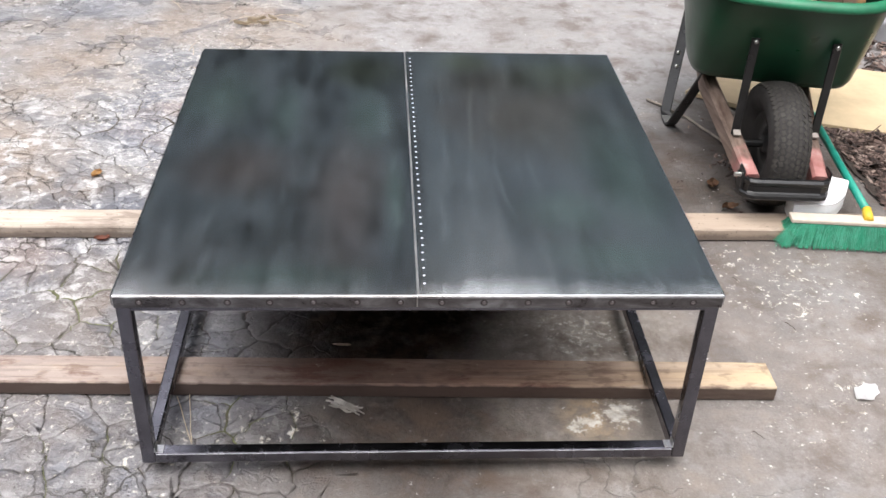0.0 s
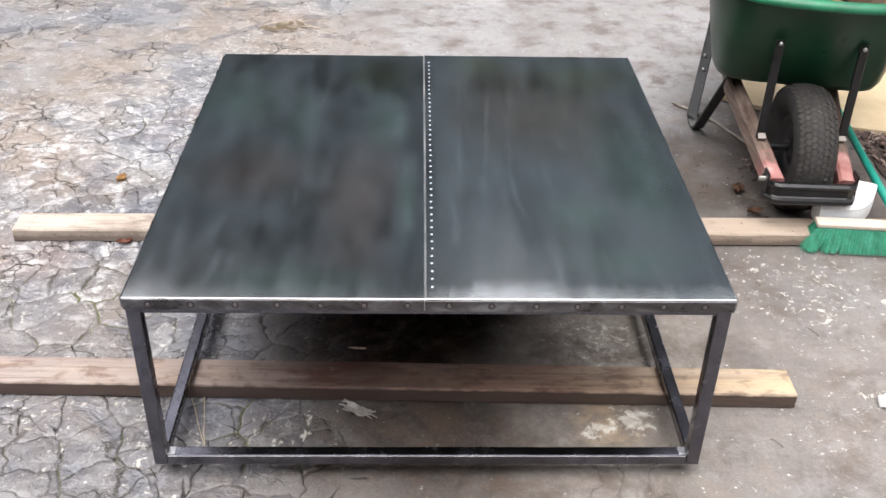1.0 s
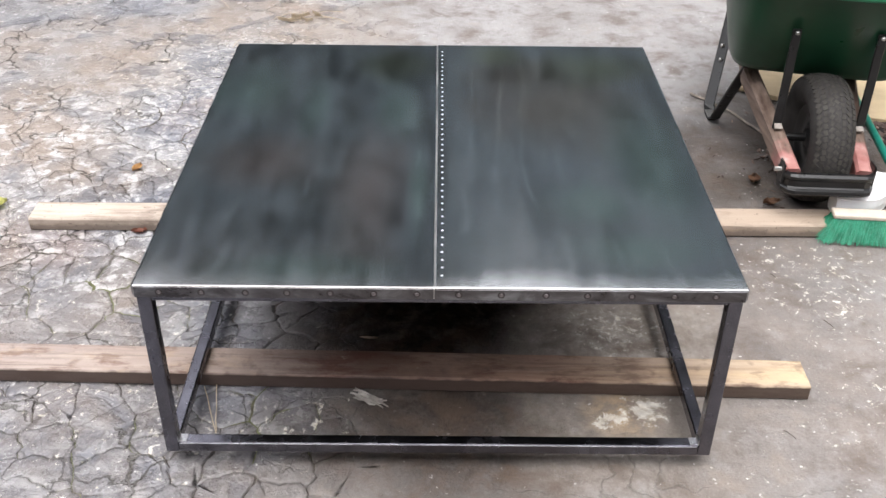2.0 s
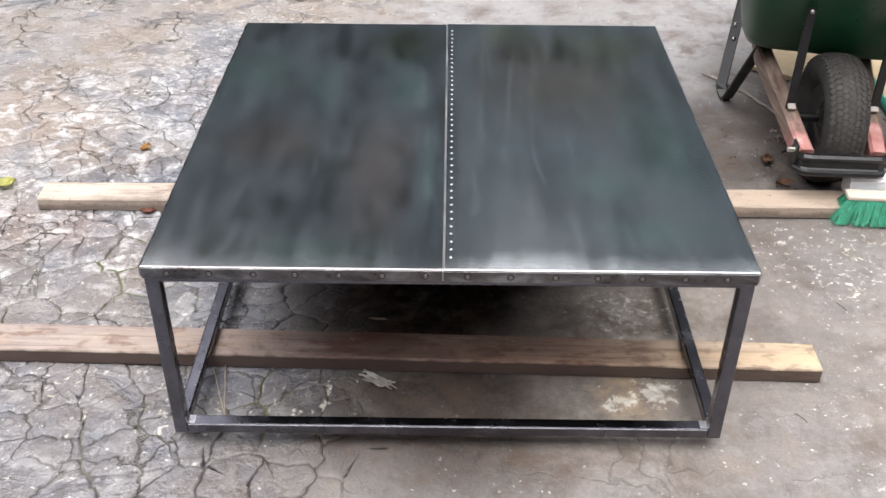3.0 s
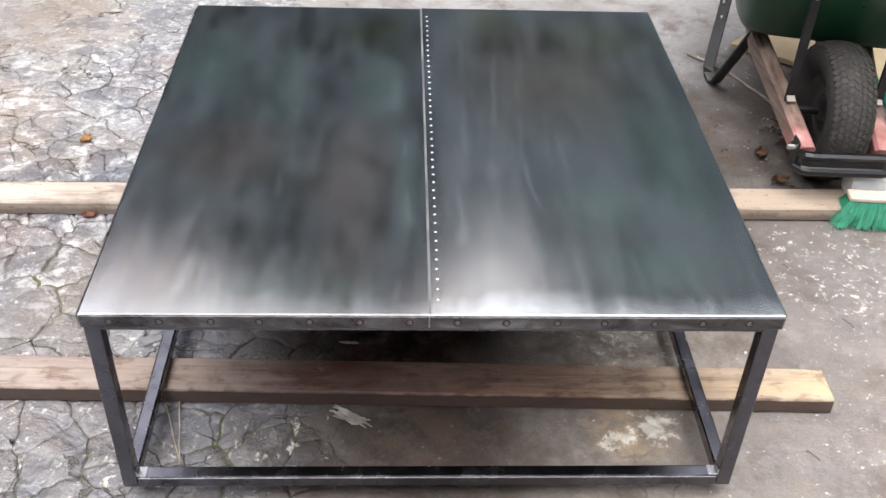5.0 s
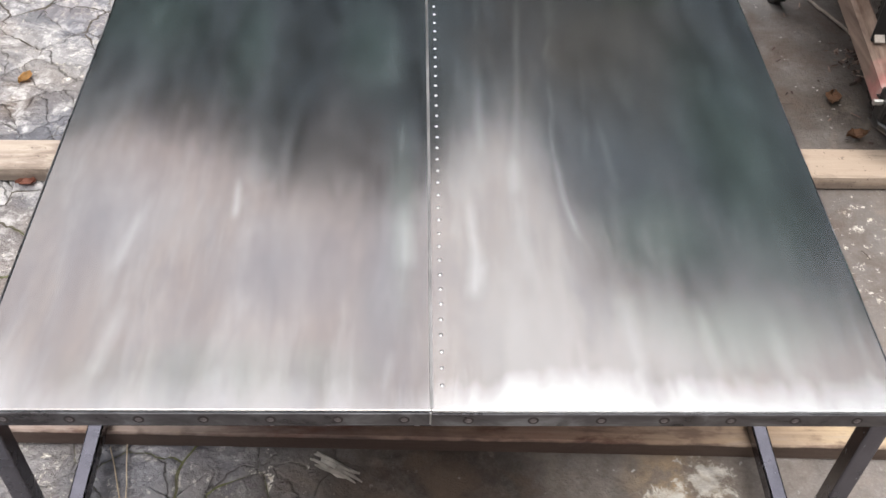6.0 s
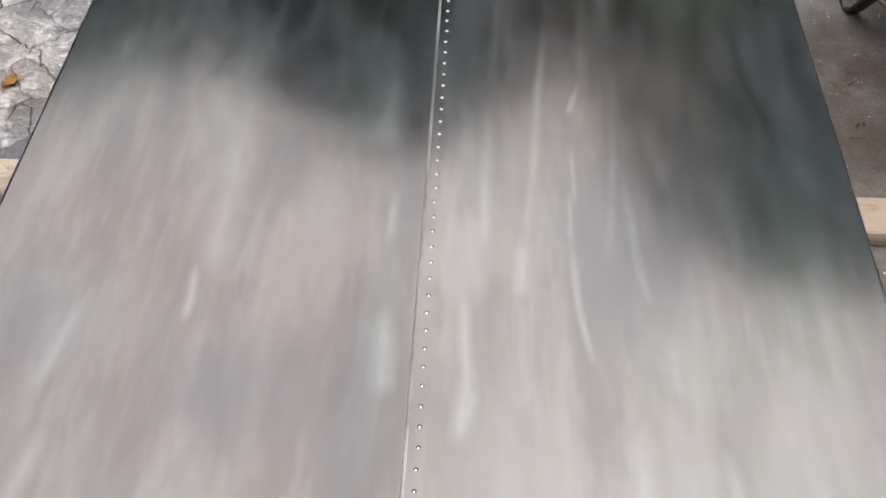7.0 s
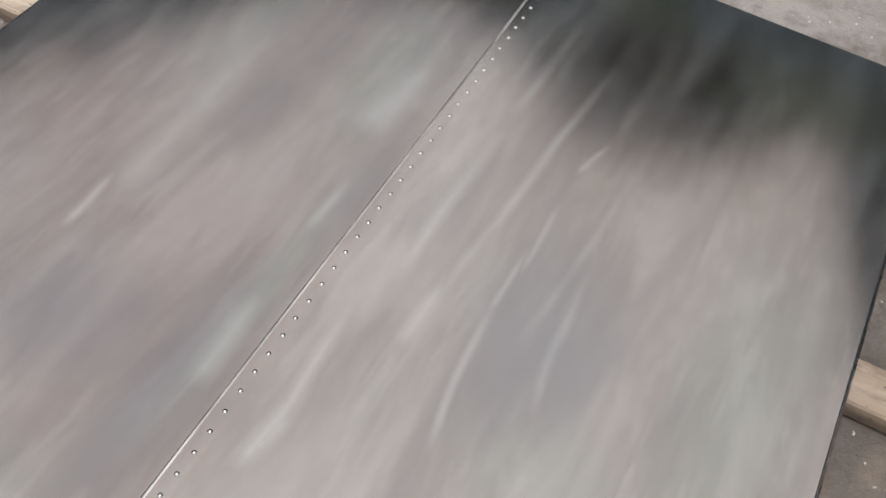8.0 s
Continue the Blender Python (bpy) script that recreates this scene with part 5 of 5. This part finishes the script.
def frayed_leaf(at, turn):
    """A shrivelled leaf: narrow torn blades fanned from a dark stub."""
    rng = random.Random(21)
    bm = bmesh.new()
    for k in range(9):
        a, ln, w = rng.uniform(-0.05, 0.05), rng.uniform(0.05, 0.085), rng.uniform(0.0025, 0.005)
        start = rng.uniform(0.0, 0.02)
        rows = []
        for i in range(6):
            u = i / 5
            x, y = start + u * ln * math.cos(a), u * ln * math.sin(a) + (k - 4) * 0.0016
            z = 0.003 + 0.012 * math.sin(2.6 * u + k) ** 2 + 0.0006 * k
            h = w * (0.35 + math.sin(3.0 * u + 0.1)) * rng.uniform(0.6, 1.1)
            rows.append([bm.verts.new((x, y - h, z)), bm.verts.new((x, y, z + 0.003)), bm.verts.new((x, y + h, z))])
        for q, v in zip(rows, rows[1:]):
            bm.faces.new((q[0], q[1], v[1], v[0]))
            bm.faces.new((q[1], q[2], v[2], v[1]))
    bmesh.ops.solidify(bm, geom=bm.faces[:], thickness=0.0006)
    ob = part("dead_leaf", bm, varied("shrivelled_leaf", ((0.0, (0.40, 0.36, 0.32)), (0.5, (0.66, 0.62, 0.57)), (1.0, (0.86, 0.84, 0.80))), 0.7))
    ob.matrix_world = pose(at[0], at[1], 0.0, 0, 0, turn)
    return tagged(ob, "pale shrivelled leaf beside the brown plank", "leaf")


frayed_leaf((-0.188, 0.210), -26)
crumpled("leaf", (0.06, 0.05), M_YLEAF, "yellow-green fallen leaf on the cracked asphalt", "leaf", (-1.232, 0.977), 20, 0.008, 3)
crumpled("leaf", (0.05, 0.03), M_BLEAF, "brown fallen leaf near the wheelbarrow", "leaf", (0.937, 1.02), 10, 0.010, 4)
crumpled("leaf", (0.05, 0.035), M_BLEAF, "brown fallen leaf near the wheelbarrow", "leaf", (0.922, 1.149), 70, 0.010, 5)
crumpled("leaf", (0.035, 0.022), M_DEADLEAF, "pale dry leaf on the asphalt", "leaf", (-1.0, 2.0), 15, 0.002, 6)
crumpled("leaf", (0.035, 0.018), M_DEADLEAF, "pale dry leaf on the asphalt", "leaf", (-1.42, 2.35), 40, 0.002, 7)
M_ORANGELEAF = plain("orange_leaf", (0.46, 0.26, 0.09), 0.6, 0, 0.25, 50)
M_REDLEAF = plain("red_brown_leaf", (0.30, 0.12, 0.08), 0.7, 0, 0.25, 50)
crumpled("leaf", (0.045, 0.030), M_ORANGELEAF, "orange fallen leaf on the cracked asphalt", "leaf", (-0.896, 1.19), 70, 0.006, 11)
crumpled("leaf", (0.040, 0.026), M_REDLEAF, "red-brown fallen leaf against the pale plank", "leaf", (-0.802, 0.845), 10, 0.006, 12)
M_PALELEAF = plain("bleached_leaf", (0.55, 0.47, 0.36), 0.8, 0, 0.2, 50)
for k, (x, y, a, ln) in enumerate(((-0.56, 2.44, 20, 0.075), (-0.50, 2.46, -50, 0.06), (-0.60, 2.40, 5, 0.09), (-0.53, 2.40, 160, 0.05))):
    crumpled("leaf", (ln, 0.015), M_PALELEAF, "bleached curled leaf in a drift of straw", "leaf", (x, y), a, 0.011, 30 + k)
crumpled("wood_sliver", (0.042, 0.009), M_BLEAF2, "pale wood sliver under the table", "splinter", (-0.161, 0.401), -5, 0.003, 8)


# ---- surroundings: the wood known from its reflection in the top; its sides and a wall added ----
def build_woodland():
    rng = random.Random(77)
    verts, faces = [], []

    def crest(az):
        """Height of the tree tops in degrees, by bearing in degrees, right of straight ahead."""
        h = np.interp(az, (-75, -50, -30, -22, -18, -15, -12, -8, -4, 0, 2.5, 5, 9, 12, 15, 19, 25, 30, 35, 60), (40, 39, 36, 36.8, 38, 39.6, 41.8, 43.3, 43.8, 42.8, 40.8, 38.5, 38.5, 41.5, 44.6, 47.6, 47.4, 46.9, 45.6, 42))
        return float(h) + 0.9 * noise.noise((az * 0.35, 7.2, 0))

    def leaf(m, s):
        b = len(verts)
        for p in ((-s, -s * 0.5, 0), (s * 0.3, -s * 0.7, 0.1 * s), (s, 0, 0), (s * 0.2, s * 0.7, 0.1 * s), (-s * 0.8, s * 0.4, 0)):
            verts.append(tuple(m @ Vector(p)))
        faces.append((b, b + 1, b + 2, b + 3, b + 4))

    # bearings far to either side are added, unseen, to close off low sky
    for _ in range(46000):
        az = rng.uniform(-115, 115)
        dist = rng.uniform(9.0, 12.5)
        top = 0.443 + dist * math.tan(math.radians(crest(az)))
        pick = rng.random()
        z = top * (1 - rng.random() ** 1.25) if pick < 0.62 else top * rng.uniform(0.8, 1.0) if pick < 0.78 else top * rng.uniform(0.0, 0.6)
        x, y = 0.1 + math.sin(math.radians(az)) * dist, 0.5 + math.cos(math.radians(az)) * dist
        s = rng.uniform(0.16, 0.30)
        z = min(z, top - 0.6 * s)
        m = pose(x, y, max(z, 0.2), rng.uniform(0, 180), rng.uniform(0, 180), rng.uniform(0, 360))
        leaf(m, s)
    # large leaves added behind the outer ones, closing gaps to the sky
    for _ in range(5200):
        az = rng.uniform(-115, 115)
        dist = rng.uniform(13.0, 15.0)
        top = 0.44 + dist * math.tan(math.radians(crest(az) - 2.2))
        s = rng.uniform(0.5, 1.0)
        z = rng.uniform(0.0, top - 0.7 * s)
        x, y = 0.1 + math.sin(math.radians(az)) * dist, 0.5 + math.cos(math.radians(az)) * dist
        leaf(pose(x, y, max(z, 0.6), rng.uniform(60, 120), rng.uniform(-30, 30), -az + rng.uniform(-40, 40)), s)
    ob = mesh_object("woodland", verts, faces, M_LEAF)
    return tagged(ob, "dense dark green wood standing beyond the drive", "trees", kind="stuff")


build_woodland()


def build_shade_wall():
    bm = bmesh.new()
    # unseen wall behind the camera, added to block low sky light
    box(bm, (-8, -3.8, -0.1), (8, -3.5, 3.35))
    for i in range(16):
        box(bm, (-8, -3.5, 0.2 * i), (8, -3.485, 0.2 * i + 0.185), 0.003, 1)
    return tagged(part("shade_wall", bm, M_WALL), "unseen dark brown siding wall added to block low sky light", "wall", kind="structure")


build_shade_wall()


# ---- broken asphalt, last because it is many pieces ----
def build_asphalt():
    rng = random.Random(4)
    rest_v, rest_f, crumb_v, crumb_f = [], [], [], []
    pieces = []
    for poly in voronoi_cells():
        pts = ragged(poly)
        if len(pts) < 3:
            continue
        verts, faces = [], []
        worn, c = plate_data(pts, rng, verts, faces)
        if worn:
            pieces.append(((c[0] + 0.3) ** 2 + (c[1] - 0.2) ** 2, verts, faces))
        else:
            o = len(rest_v)
            rest_v += verts
            rest_f += [tuple(i + o for i in f) for f in faces]
    pieces.sort(key=lambda p: p[0])
    for k, (_, verts, faces) in enumerate(pieces):
        if k < 300:
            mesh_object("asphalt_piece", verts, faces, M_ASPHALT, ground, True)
        else:
            o = len(crumb_v)
            crumb_v += verts
            crumb_f += [tuple(i + o for i in f) for f in faces]
    if crumb_v:
        tagged(mesh_object("far_asphalt_pieces", crumb_v, crumb_f, M_ASPHALT, ground, True), kind="stuff")
    tagged(mesh_object("sound_asphalt", rest_v, rest_f, M_ASPHALT, ground), "unbroken asphalt sheet", kind="stuff")
    return len(pieces)


build_asphalt()
